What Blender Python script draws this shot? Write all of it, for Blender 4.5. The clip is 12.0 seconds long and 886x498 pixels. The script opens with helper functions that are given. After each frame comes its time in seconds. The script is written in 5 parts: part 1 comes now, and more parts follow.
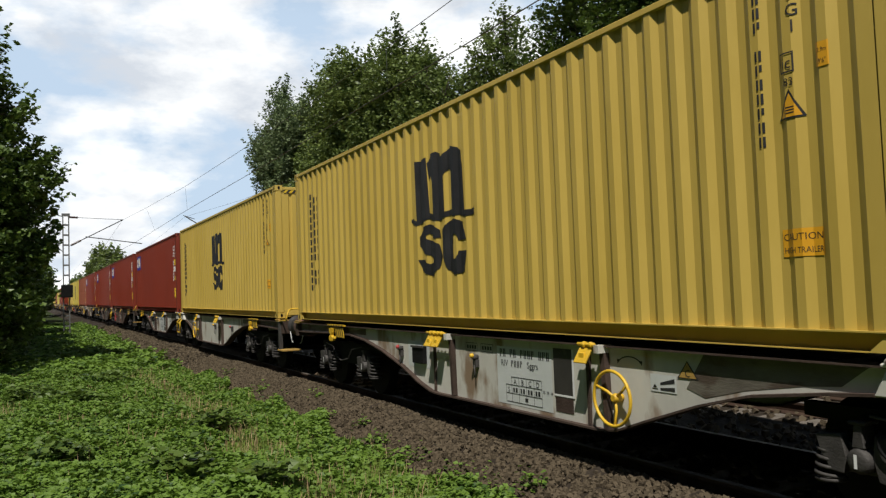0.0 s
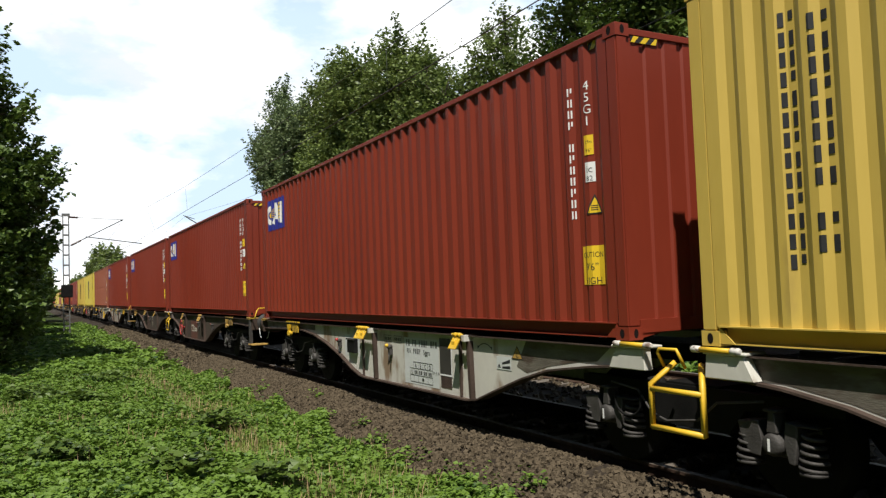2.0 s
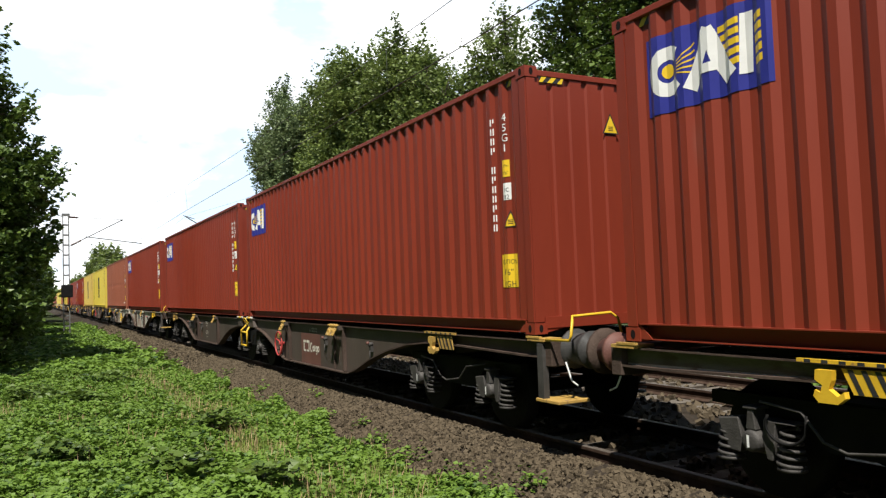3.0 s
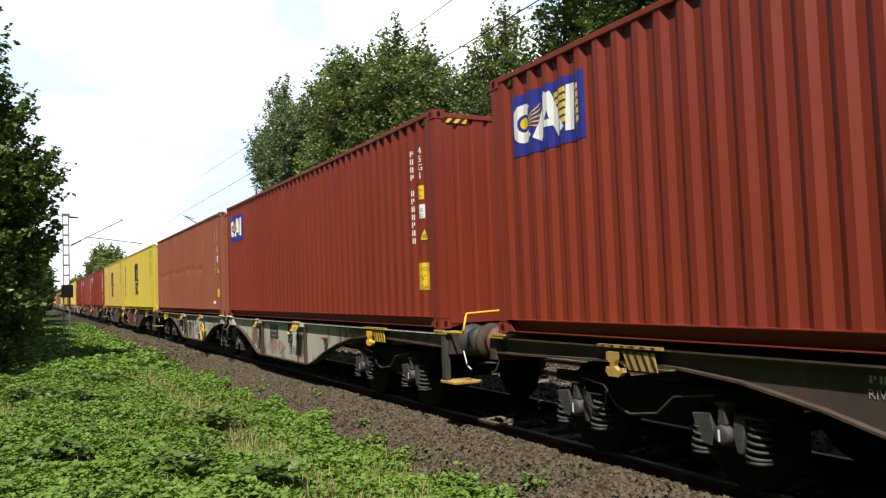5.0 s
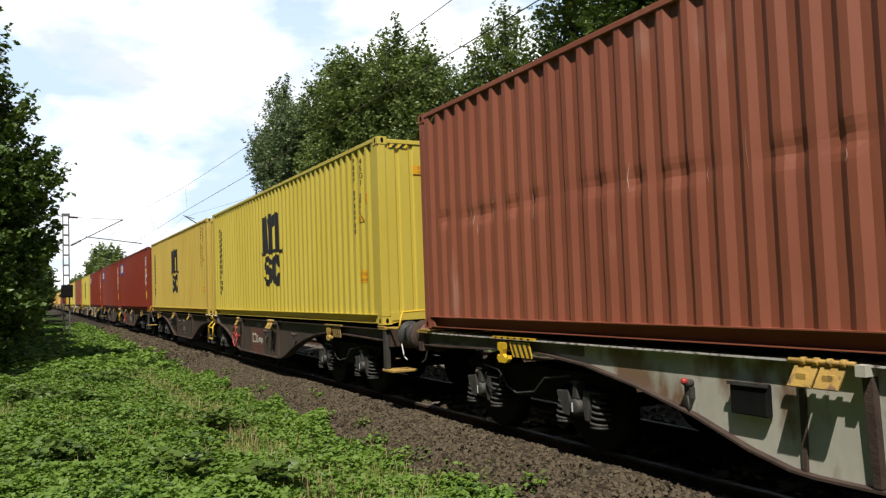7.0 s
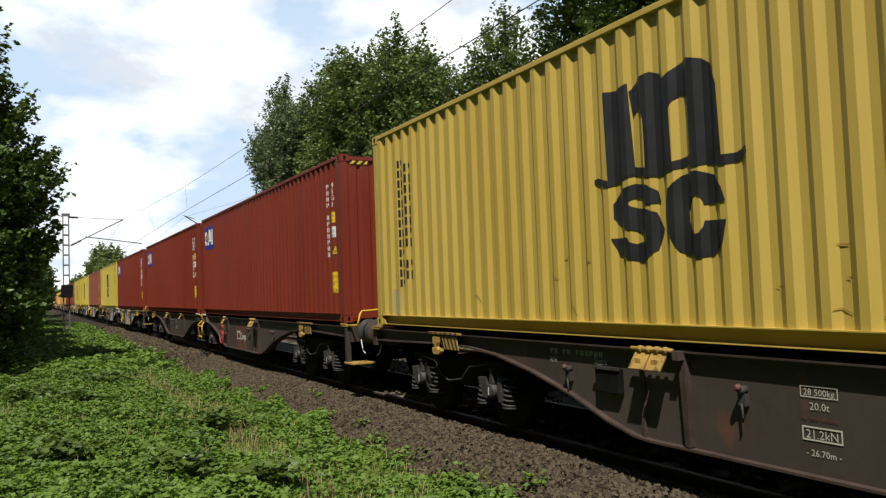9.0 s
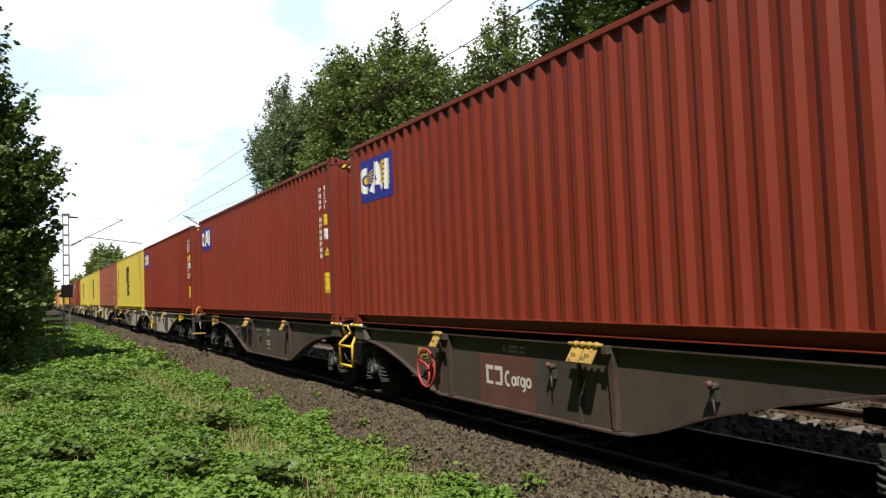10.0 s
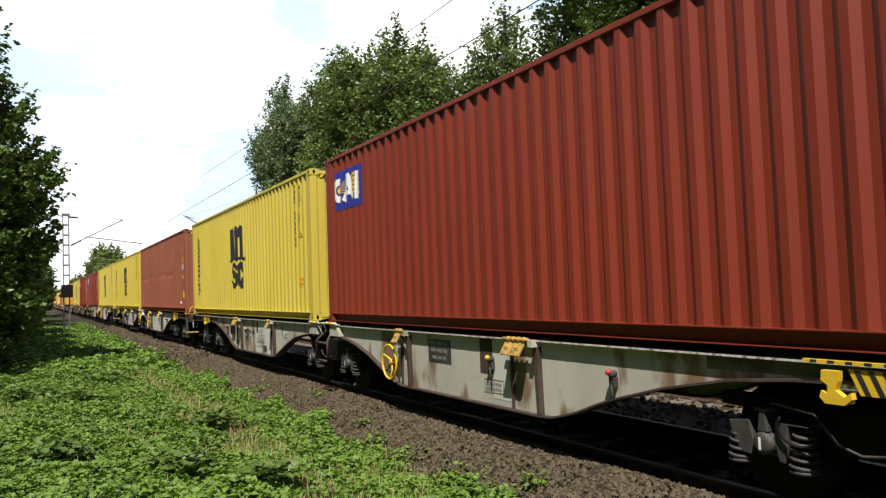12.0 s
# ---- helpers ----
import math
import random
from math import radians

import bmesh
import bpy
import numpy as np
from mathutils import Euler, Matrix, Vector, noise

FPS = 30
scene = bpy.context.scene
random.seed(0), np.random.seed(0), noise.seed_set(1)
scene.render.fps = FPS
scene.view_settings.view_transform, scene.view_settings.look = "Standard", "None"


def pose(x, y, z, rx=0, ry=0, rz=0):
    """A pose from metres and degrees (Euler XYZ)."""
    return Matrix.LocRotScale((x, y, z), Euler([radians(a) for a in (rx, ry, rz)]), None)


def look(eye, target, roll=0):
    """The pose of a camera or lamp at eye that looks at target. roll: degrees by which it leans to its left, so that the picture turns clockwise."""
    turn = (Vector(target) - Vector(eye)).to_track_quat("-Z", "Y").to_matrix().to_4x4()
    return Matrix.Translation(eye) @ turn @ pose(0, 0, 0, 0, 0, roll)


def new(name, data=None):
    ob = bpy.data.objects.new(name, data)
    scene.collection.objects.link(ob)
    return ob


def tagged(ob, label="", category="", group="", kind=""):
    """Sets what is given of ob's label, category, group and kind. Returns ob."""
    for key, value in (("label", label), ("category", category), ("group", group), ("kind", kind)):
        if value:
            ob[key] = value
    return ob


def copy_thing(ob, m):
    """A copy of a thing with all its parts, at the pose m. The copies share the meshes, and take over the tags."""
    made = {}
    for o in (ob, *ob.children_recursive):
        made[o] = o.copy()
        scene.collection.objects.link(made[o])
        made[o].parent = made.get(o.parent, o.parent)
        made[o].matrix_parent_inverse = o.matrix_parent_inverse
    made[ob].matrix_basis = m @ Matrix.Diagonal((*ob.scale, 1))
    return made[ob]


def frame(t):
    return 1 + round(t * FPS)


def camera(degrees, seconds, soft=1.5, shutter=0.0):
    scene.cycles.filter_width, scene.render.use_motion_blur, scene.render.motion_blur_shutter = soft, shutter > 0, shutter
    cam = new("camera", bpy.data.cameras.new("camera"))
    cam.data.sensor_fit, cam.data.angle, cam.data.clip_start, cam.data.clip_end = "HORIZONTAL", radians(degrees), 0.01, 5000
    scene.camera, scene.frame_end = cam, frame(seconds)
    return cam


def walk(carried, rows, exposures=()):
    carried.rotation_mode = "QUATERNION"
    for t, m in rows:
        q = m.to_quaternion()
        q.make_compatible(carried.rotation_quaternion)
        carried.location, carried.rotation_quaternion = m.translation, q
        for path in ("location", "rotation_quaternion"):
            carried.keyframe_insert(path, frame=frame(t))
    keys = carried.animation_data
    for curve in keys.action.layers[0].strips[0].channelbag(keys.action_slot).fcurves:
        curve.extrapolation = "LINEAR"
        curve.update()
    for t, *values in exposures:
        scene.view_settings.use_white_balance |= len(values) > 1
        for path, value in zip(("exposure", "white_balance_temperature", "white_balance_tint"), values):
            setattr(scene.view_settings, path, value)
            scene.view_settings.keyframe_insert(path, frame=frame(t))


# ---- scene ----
# ---- camera ----
EYE = Vector((0.0, 0.0, 1.713))
cam = camera(59.85, 12.0, soft=1.3)
STILL = look(EYE, EYE + Vector((-0.87996, 0.47234, 0.05063)), -2.04)
walk(cam, [(0.0, STILL), (12.0, STILL)], [(0.0, -0.08), (1.0, -0.02), (1.5, 0.08), (2.0, 0.32), (2.5, 0.55), (3.0, 0.6), (5.0, 0.62), (6.0, 0.55), (6.5, 0.45), (7.0, 0.28), (8.0, 0.1), (9.0, 0.1), (9.5, 0.28), (10.0, 0.5), (10.5, 0.6), (12.0, 0.58)])

YC = 5.915          # centre line of the track; the rail head is z = 0
DECK = 1.185        # underside of the containers
PITCH = 26.645      # length of one articulated wagon
PITCH_A = 13.035    # container to container over the joint


def travel(t):
    """Distance that the train has gone since the start."""
    return 12.386 * t + 0.03323 * t * (t - 12.0)


# ---- world and sun ----
SUN = Vector((1.0, -0.72, 2.0)).normalized()
world = bpy.data.worlds.new("sky")
scene.world = world
world.use_nodes = True
wt = world.node_tree
wt.nodes.clear()


def wnode(kind, **values):
    n = wt.nodes.new(kind)
    for key, value in values.items():
        n.inputs[key].default_value = value
    return n


sky = wt.nodes.new("ShaderNodeTexSky")
sky.sky_type = "NISHITA"
sky.sun_disc = False
sky.sun_elevation = math.asin(SUN.z)
sky.sun_rotation = math.atan2(SUN.x, SUN.y)
sky.dust_density = 0.0
sky.air_density = 1.2
coord = wt.nodes.new("ShaderNodeTexCoord")
squash = wnode("ShaderNodeMapping")
squash.inputs["Scale"].default_value = (1.0, 1.0, 2.3)
squash.inputs["Location"].default_value = (0.35, 0.2, 0.1)
wt.links.new(coord.outputs["Generated"], squash.inputs["Vector"])
puffs = wnode("ShaderNodeTexNoise", Scale=4.3, Detail=9.0, Roughness=0.55)
wt.links.new(squash.outputs["Vector"], puffs.inputs["Vector"])
cover = wt.nodes.new("ShaderNodeValToRGB")
cover.color_ramp.elements[0].position, cover.color_ramp.elements[1].position = 0.42, 0.55
wt.links.new(puffs.outputs["Fac"], cover.inputs["Fac"])
shade = wnode("ShaderNodeTexNoise", Scale=5.5, Detail=7.0, Roughness=0.6)
wt.links.new(squash.outputs["Vector"], shade.inputs["Vector"])
tone = wt.nodes.new("ShaderNodeValToRGB")
tone.color_ramp.elements[0].position, tone.color_ramp.elements[1].position = 0.36, 0.62
tone.color_ramp.elements[0].color = (13.0, 14.0, 15.4, 1)
tone.color_ramp.elements[1].color = (22.5, 22.6, 22.4, 1)
wt.links.new(shade.outputs["Fac"], tone.inputs["Fac"])
haze = wt.nodes.new("ShaderNodeMix")
haze.data_type = "RGBA"
haze.inputs[0].default_value = 0.85
haze.inputs[7].default_value = (12.0, 15.0, 18.6, 1)
wt.links.new(sky.outputs["Color"], haze.inputs[6])
clouds = wt.nodes.new("ShaderNodeMix")
clouds.data_type = "RGBA"
wt.links.new(cover.outputs["Color"], clouds.inputs[0])
wt.links.new(haze.outputs[2], clouds.inputs[6])
wt.links.new(tone.outputs["Color"], clouds.inputs[7])
# bright hazy cloud low down, open blue towards the zenith
rise = wt.nodes.new("ShaderNodeSeparateXYZ")
wt.links.new(coord.outputs["Generated"], rise.inputs[0])
climb = wt.nodes.new("ShaderNodeMapRange")
climb.interpolation_type = "SMOOTHSTEP"
climb.inputs["From Min"].default_value, climb.inputs["From Max"].default_value = 0.33, 0.50
wt.links.new(rise.outputs["Z"], climb.inputs["Value"])
dome = wt.nodes.new("ShaderNodeMix")
dome.data_type = "RGBA"
wt.links.new(climb.outputs["Result"], dome.inputs[0])
wt.links.new(clouds.outputs[2], dome.inputs[6])
wt.links.new(sky.outputs["Color"], dome.inputs[7])
back = wnode("ShaderNodeBackground", Strength=0.055)
wt.links.new(dome.outputs[2], back.inputs["Color"])
wout = wt.nodes.new("ShaderNodeOutputWorld")
wt.links.new(back.outputs[0], wout.inputs["Surface"])

sun_data = bpy.data.lights.new("sun", "SUN")
sun_data.energy, sun_data.angle, sun_data.color = 5.0, radians(0.55), (1.0, 0.95, 0.87)
sun = new("sun", sun_data)
sun.matrix_world = look(SUN * 60, (0, 0, 0))


# ---- materials ----
def material(name, low, high, scale=3.0, rough=0.6, metal=0.0, bump=0.0, bump_scale=60.0, spread=0.5, fine=0.25, stretch=(1, 1, 1), per_piece=0.0, stain=None, stain_at=0.62, translucent=0.0, spec=0.5):
    """Paint, metal, stone or leaf: two scales of colour change, optional stains with edges of their own, and fine relief."""
    m = bpy.data.materials.new(name)
    m.use_nodes = True
    t = m.node_tree
    b = t.nodes["Principled BSDF"]
    c = t.nodes.new("ShaderNodeTexCoord")
    mp = t.nodes.new("ShaderNodeMapping")
    mp.inputs["Scale"].default_value = stretch
    t.links.new(c.outputs["Object"], mp.inputs["Vector"])

    def noise_node(s, detail):
        n = t.nodes.new("ShaderNodeTexNoise")
        n.inputs["Scale"].default_value, n.inputs["Detail"].default_value = s, detail
        t.links.new(mp.outputs["Vector"], n.inputs["Vector"])
        return n

    n1, n2 = noise_node(scale, 5.0), noise_node(scale * 11, 3.0)
    mix = t.nodes.new("ShaderNodeMath")
    mix.operation = "MULTIPLY_ADD"
    mix.inputs[1].default_value = fine
    t.links.new(n2.outputs["Fac"], mix.inputs[0])
    t.links.new(n1.outputs["Fac"], mix.inputs[2])
    fac = mix.outputs[0]
    if per_piece:
        g = t.nodes.new("ShaderNodeNewGeometry")
        a = t.nodes.new("ShaderNodeMath")
        a.operation = "MULTIPLY_ADD"
        a.inputs[1].default_value = per_piece
        t.links.new(g.outputs["Random Per Island"], a.inputs[0])
        t.links.new(fac, a.inputs[2])
        fac = a.outputs[0]
    ramp = t.nodes.new("ShaderNodeValToRGB")
    mid = 0.5 + fine / 2 + per_piece / 2
    ramp.color_ramp.elements[0].position = max(0.0, mid - spread / 2)
    ramp.color_ramp.elements[1].position = min(1.0, mid + spread / 2)
    ramp.color_ramp.elements[0].color, ramp.color_ramp.elements[1].color = (*low, 1), (*high, 1)
    t.links.new(fac, ramp.inputs["Fac"])
    colour = ramp.outputs["Color"]
    if stain:
        n3 = noise_node(scale * 1.7, 7.0)
        r3 = t.nodes.new("ShaderNodeValToRGB")
        r3.color_ramp.elements[0].position, r3.color_ramp.elements[1].position = stain_at, stain_at + 0.09
        t.links.new(n3.outputs["Fac"], r3.inputs["Fac"])
        k = t.nodes.new("ShaderNodeMix")
        k.data_type = "RGBA"
        k.inputs[7].default_value = (*stain, 1)
        t.links.new(r3.outputs["Color"], k.inputs[0])
        t.links.new(colour, k.inputs[6])
        colour = k.outputs[2]
    t.links.new(colour, b.inputs["Base Color"])
    b.inputs["Roughness"].default_value, b.inputs["Metallic"].default_value = rough, metal
    b.inputs["Specular IOR Level"].default_value = spec
    if bump:
        n4 = noise_node(bump_scale, 4.0)
        bp = t.nodes.new("ShaderNodeBump")
        bp.inputs["Strength"].default_value, bp.inputs["Distance"].default_value = bump, 0.02
        t.links.new(n4.outputs["Fac"], bp.inputs["Height"])
        t.links.new(bp.outputs["Normal"], b.inputs["Normal"])
    if translucent:
        tr = t.nodes.new("ShaderNodeBsdfTranslucent")
        t.links.new(colour, tr.inputs["Color"])
        s = t.nodes.new("ShaderNodeMixShader")
        s.inputs[0].default_value = translucent
        t.links.new(b.outputs[0], s.inputs[1])
        t.links.new(tr.outputs[0], s.inputs[2])
        t.links.new(s.outputs[0], t.nodes["Material Output"].inputs["Surface"])
    return m


UP = (1.2, 1.2, 0.35)
M = {
    "ochre": material("ochre_paint", (0.48, 0.335, 0.06), (0.58, 0.415, 0.09), 0.9, 0.5, bump=0.12, bump_scale=9, stretch=UP, stain=(0.36, 0.25, 0.07), stain_at=0.66),
    "yellow": material("yellow_paint", (0.52, 0.40, 0.05), (0.60, 0.47, 0.075), 0.9, 0.48, bump=0.12, bump_scale=9, stretch=UP, stain=(0.48, 0.37, 0.09), stain_at=0.67),
    "red": material("oxide_red_paint", (0.175, 0.0225, 0.0095), (0.22, 0.031, 0.013), 0.8, 0.5, bump=0.1, bump_scale=8, stretch=UP, stain=(0.2, 0.05, 0.032), stain_at=0.66),
    "brown": material("faded_brown_paint", (0.225, 0.064, 0.033), (0.285, 0.088, 0.046), 0.9, 0.6, bump=0.2, bump_scale=8, stretch=UP, stain=(0.34, 0.15, 0.1), stain_at=0.62),
    "orange": material("orange_paint", (0.5, 0.17, 0.03), (0.6, 0.24, 0.05), 0.9, 0.5, bump=0.1, bump_scale=8, stretch=UP),
    "grey": material("light_grey_wagon_paint", (0.46, 0.45, 0.395), (0.59, 0.575, 0.505), 1.3, 0.6, bump=0.15, bump_scale=14, stretch=(1, 1, 0.45), stain=(0.24, 0.17, 0.11), stain_at=0.535),
    "worn": material("weathered_grey_wagon_paint", (0.33, 0.315, 0.26), (0.47, 0.45, 0.375), 1.3, 0.65, bump=0.15, bump_scale=14, stretch=(1, 1, 0.5), stain=(0.19, 0.12, 0.07), stain_at=0.51),
    "dark": material("dark_brown_wagon_paint", (0.05, 0.038, 0.031), (0.08, 0.062, 0.05), 1.3, 0.6, bump=0.15, bump_scale=14, stretch=(1, 1, 0.5), stain=(0.12, 0.06, 0.04), stain_at=0.62, spec=0.3),
    "grime": material("brake_dust_brown", (0.04, 0.028, 0.022), (0.085, 0.06, 0.048), 4, 0.8, bump=0.3, bump_scale=40, spec=0.12),
    "steel": material("dusty_grey_steel", (0.038, 0.035, 0.032), (0.078, 0.073, 0.068), 6, 0.65, 0.25, bump=0.25, bump_scale=50, spec=0.3),
    # near-black steel; on wheels, bogies, sills and floors it stands in for shade
    "black": material("black_steel_with_shade", (0.005, 0.005, 0.005), (0.012, 0.0115, 0.011), 5, 0.7, bump=0.2, spec=0.12),
    "rust": material("rust_red_primer", (0.09, 0.035, 0.026), (0.15, 0.062, 0.046), 5, 0.7, bump=0.2),
    "safety": material("safety_yellow_paint", (0.60, 0.36, 0.02), (0.72, 0.46, 0.03), 7, 0.5, stain=(0.25, 0.14, 0.06), stain_at=0.64, bump=0.1),
    "safety_dull": material("weathered_yellow_paint", (0.33, 0.2, 0.05), (0.48, 0.3, 0.07), 7, 0.6, stain=(0.15, 0.09, 0.05), stain_at=0.58, bump=0.2),
    "signal": material("red_wheel_paint", (0.33, 0.03, 0.03), (0.45, 0.06, 0.05), 6, 0.5),
    "ink": material("black_lettering", (0.012, 0.012, 0.013), (0.03, 0.03, 0.032), 3, 0.5),
    "blue_grey": material("purple_repaint", (0.14, 0.13, 0.2), (0.2, 0.19, 0.27), 5, 0.6),
    "faded_ink": material("faded_black_stencil", (0.13, 0.12, 0.1), (0.2, 0.185, 0.155), 6, 0.6),
    "white": material("white_lettering", (0.66, 0.66, 0.64), (0.8, 0.8, 0.78), 5, 0.5),
    "faded": material("faded_white_stencil", (0.24, 0.22, 0.2), (0.4, 0.38, 0.35), 6, 0.6),
    "panel": material("pale_panel", (0.5, 0.53, 0.5), (0.6, 0.62, 0.6), 3, 0.5),
    "blue": material("blue_sticker", (0.02, 0.025, 0.2), (0.03, 0.035, 0.27), 3, 0.45),
    "label": material("yellow_sticker", (0.68, 0.45, 0.02), (0.78, 0.52, 0.03), 4, 0.45),
    "orange_label": material("orange_sticker", (0.68, 0.33, 0.015), (0.76, 0.38, 0.02), 4, 0.45),
    "rail": material("worn_rail_steel", (0.07, 0.055, 0.045), (0.14, 0.12, 0.1), 9, 0.62, 0.25, spec=0.25),
    "railside": material("rusty_rail_side", (0.035, 0.021, 0.015), (0.07, 0.045, 0.032), 9, 0.85, bump=0.3, spec=0.12),
    "sleeper": material("weathered_sleeper", (0.10, 0.085, 0.07), (0.17, 0.15, 0.125), 6, 0.9, bump=0.4, spec=0.12),
    "stone": material("brown_ballast_stone", (0.026, 0.020, 0.013), (0.10, 0.078, 0.051), 30, 0.9, bump=0.4, bump_scale=90, per_piece=0.9, spread=1.2, spec=0.12),
    "soil": material("ballast_and_soil", (0.017, 0.013, 0.0095), (0.052, 0.041, 0.030), 18, 0.95, bump=0.9, bump_scale=22, spread=0.6, spec=0.12),
    "earth": material("green_earth", (0.015, 0.025, 0.006), (0.045, 0.06, 0.016), 1.2, 0.95, bump=0.8, bump_scale=12, spec=0.12),
    "herb": material("nettle_leaf", (0.018, 0.06, 0.007), (0.14, 0.235, 0.028), 0.8, 0.62, per_piece=0.9, spread=1.1, translucent=0.3),
    "grass": material("grass_blade", (0.075, 0.135, 0.016), (0.21, 0.275, 0.05), 0.8, 0.6, per_piece=0.9, spread=1.1, translucent=0.3),
    "dry": material("dry_stem", (0.2, 0.13, 0.06), (0.33, 0.24, 0.12), 3, 0.8, per_piece=0.7, spread=1.0),
    "leaf_a": material("oak_leaf", (0.028, 0.058, 0.011), (0.155, 0.205, 0.048), 0.5, 0.5, per_piece=0.9, spread=1.1, translucent=0.35),
    "leaf_b": material("poplar_leaf", (0.036, 0.062, 0.022), (0.15, 0.2, 0.08), 0.5, 0.5, per_piece=0.9, spread=1.1, translucent=0.33),
    "leaf_c": material("hedge_leaf", (0.018, 0.045, 0.007), (0.1, 0.155, 0.026), 0.5, 0.45, per_piece=0.9, spread=1.1, translucent=0.25),
    "bark": material("bark", (0.05, 0.04, 0.03), (0.12, 0.1, 0.08), 6, 0.95, bump=0.7, bump_scale=25, stretch=(1, 1, 0.3), spec=0.12),
    "film": material("grimy_grey_paint", (0.06, 0.05, 0.038), (0.16, 0.145, 0.112), 3, 0.7, bump=0.2, stretch=(0.5, 1, 1.5), stain=(0.07, 0.05, 0.035), stain_at=0.53),
    "board": material("black_notice_board", (0.022, 0.02, 0.018), (0.045, 0.04, 0.036), 3, 0.55, stain=(0.09, 0.075, 0.06), stain_at=0.6),
    "patch_red": material("red_brown_repaint", (0.105, 0.04, 0.03), (0.14, 0.058, 0.045), 2, 0.55, stain=(0.07, 0.035, 0.03), stain_at=0.62),
    "cream": material("cream_lettering", (0.5, 0.46, 0.38), (0.64, 0.6, 0.5), 6, 0.55),
    "edge_white": material("worn_white_edge", (0.42, 0.41, 0.37), (0.62, 0.6, 0.55), 9, 0.6, stain=(0.16, 0.11, 0.08), stain_at=0.52),
    "mast": material("galvanised_mast", (0.1, 0.1, 0.095), (0.2, 0.2, 0.19), 4, 0.6, 0.4),
    "wire": material("dark_copper_wire", (0.03, 0.032, 0.03), (0.06, 0.06, 0.055), 4, 0.6, 0.4),
    "insulator": material("brown_insulator", (0.05, 0.03, 0.025), (0.09, 0.05, 0.04), 8, 0.3),
    "pale_scratch": material("pale_scratch", (0.4, 0.24, 0.18), (0.55, 0.38, 0.3), 6, 0.6),
    "primer": material("grey_primer", (0.36, 0.3, 0.13), (0.45, 0.37, 0.15), 5, 0.7),
    "scrawl": material("faded_spray_paint", (0.34, 0.15, 0.11), (0.47, 0.30, 0.24), 7, 0.7),
    "black_casing": material("black_buffer_casing", (0.03, 0.03, 0.03), (0.065, 0.063, 0.06), 6, 0.5, bump=0.15, spec=0.12),
    "hole_shade": material("hole_shade", (0.008, 0.006, 0.005), (0.014, 0.01, 0.01), 4, 0.9, spec=0.12),
}


# ---- mesh helpers ----
def part(name, bm, mats, parent, label="", smooth=False, keep=False):
    """Links a bmesh as one mesh object under a thing or a part."""
    me = bpy.data.meshes.new(name)
    if smooth:
        for f in bm.faces:
            f.smooth = True
    if not keep:
        bmesh.ops.recalc_face_normals(bm, faces=bm.faces)
    bm.to_mesh(me)
    bm.free()
    for m in mats if isinstance(mats, (list, tuple)) else [mats]:
        me.materials.append(m)
    ob = new(name, me)
    ob.parent = parent
    if label:
        tagged(ob, label)
    return ob


def again(ob, x=0.0, y=0.0, z=0.0, rz=0.0):
    """A second part on the same mesh, at another place under the same parent."""
    o = ob.copy()
    scene.collection.objects.link(o)
    o.matrix_basis = pose(x, y, z, 0, 0, rz) @ Matrix.Diagonal((*ob.scale, 1))
    for child in ob.children:
        c = child.copy()
        scene.collection.objects.link(c)
        c.parent = o
    return o


def box(bm, x0, x1, y0, y1, z0, z1, mi=0):
    v = [bm.verts.new((x, y, z)) for x in (x0, x1) for y in (y0, y1) for z in (z0, z1)]
    for q in ((0, 1, 3, 2), (4, 6, 7, 5), (0, 4, 5, 1), (2, 3, 7, 6), (0, 2, 6, 4), (1, 5, 7, 3)):
        bm.faces.new([v[i] for i in q]).material_index = mi
    return v


def soften(bm, width=0.008, segments=1):
    bmesh.ops.recalc_face_normals(bm, faces=bm.faces)
    bmesh.ops.bevel(bm, geom=[e for e in bm.edges if len(e.link_faces) == 2 and e.calc_face_angle(0) > 0.5], offset=width, segments=segments, affect="EDGES", clamp_overlap=True)


def prism(bm, points, y0, y1, mi=0):
    """A polygon in the x-z plane, given thickness along y."""
    a = [bm.verts.new((x, y0, z)) for x, z in points]
    b = [bm.verts.new((x, y1, z)) for x, z in points]
    n = len(points)
    fs = [bm.faces.new(a), bm.faces.new(b[::-1])]
    fs += [bm.faces.new((a[i], b[i], b[(i + 1) % n], a[(i + 1) % n])) for i in range(n)]
    for f in fs:
        f.material_index = mi


def tube(bm, pts, r, n=8, closed=False, mi=0):
    """A round bar along a line of points."""
    pts = [Vector(p) for p in pts]
    rings = []
    side = None
    for i, p in enumerate(pts):
        if closed:
            d = pts[(i + 1) % len(pts)] - pts[i - 1]
        else:
            d = pts[min(i + 1, len(pts) - 1)] - pts[max(i - 1, 0)]
        d.normalize()
        if side is None or abs(side.dot(d)) > 0.95:
            side = d.orthogonal().normalized()
        u = (side - d * side.dot(d)).normalized()
        side = u
        w = d.cross(u)
        rr = r[i] if isinstance(r, (list, tuple)) else r
        rings.append([bm.verts.new(p + (u * math.cos(k * math.tau / n) + w * math.sin(k * math.tau / n)) * rr) for k in range(n)])
    for i in range(len(rings) - (0 if closed else 1)):
        a, b = rings[i], rings[(i + 1) % len(rings)]
        for k in range(n):
            f = bm.faces.new((a[k], a[(k + 1) % n], b[(k + 1) % n], b[k]))
            f.smooth, f.material_index = True, mi
    if not closed:
        bm.faces.new(rings[0][::-1]).material_index = mi
        bm.faces.new(rings[-1]).material_index = mi


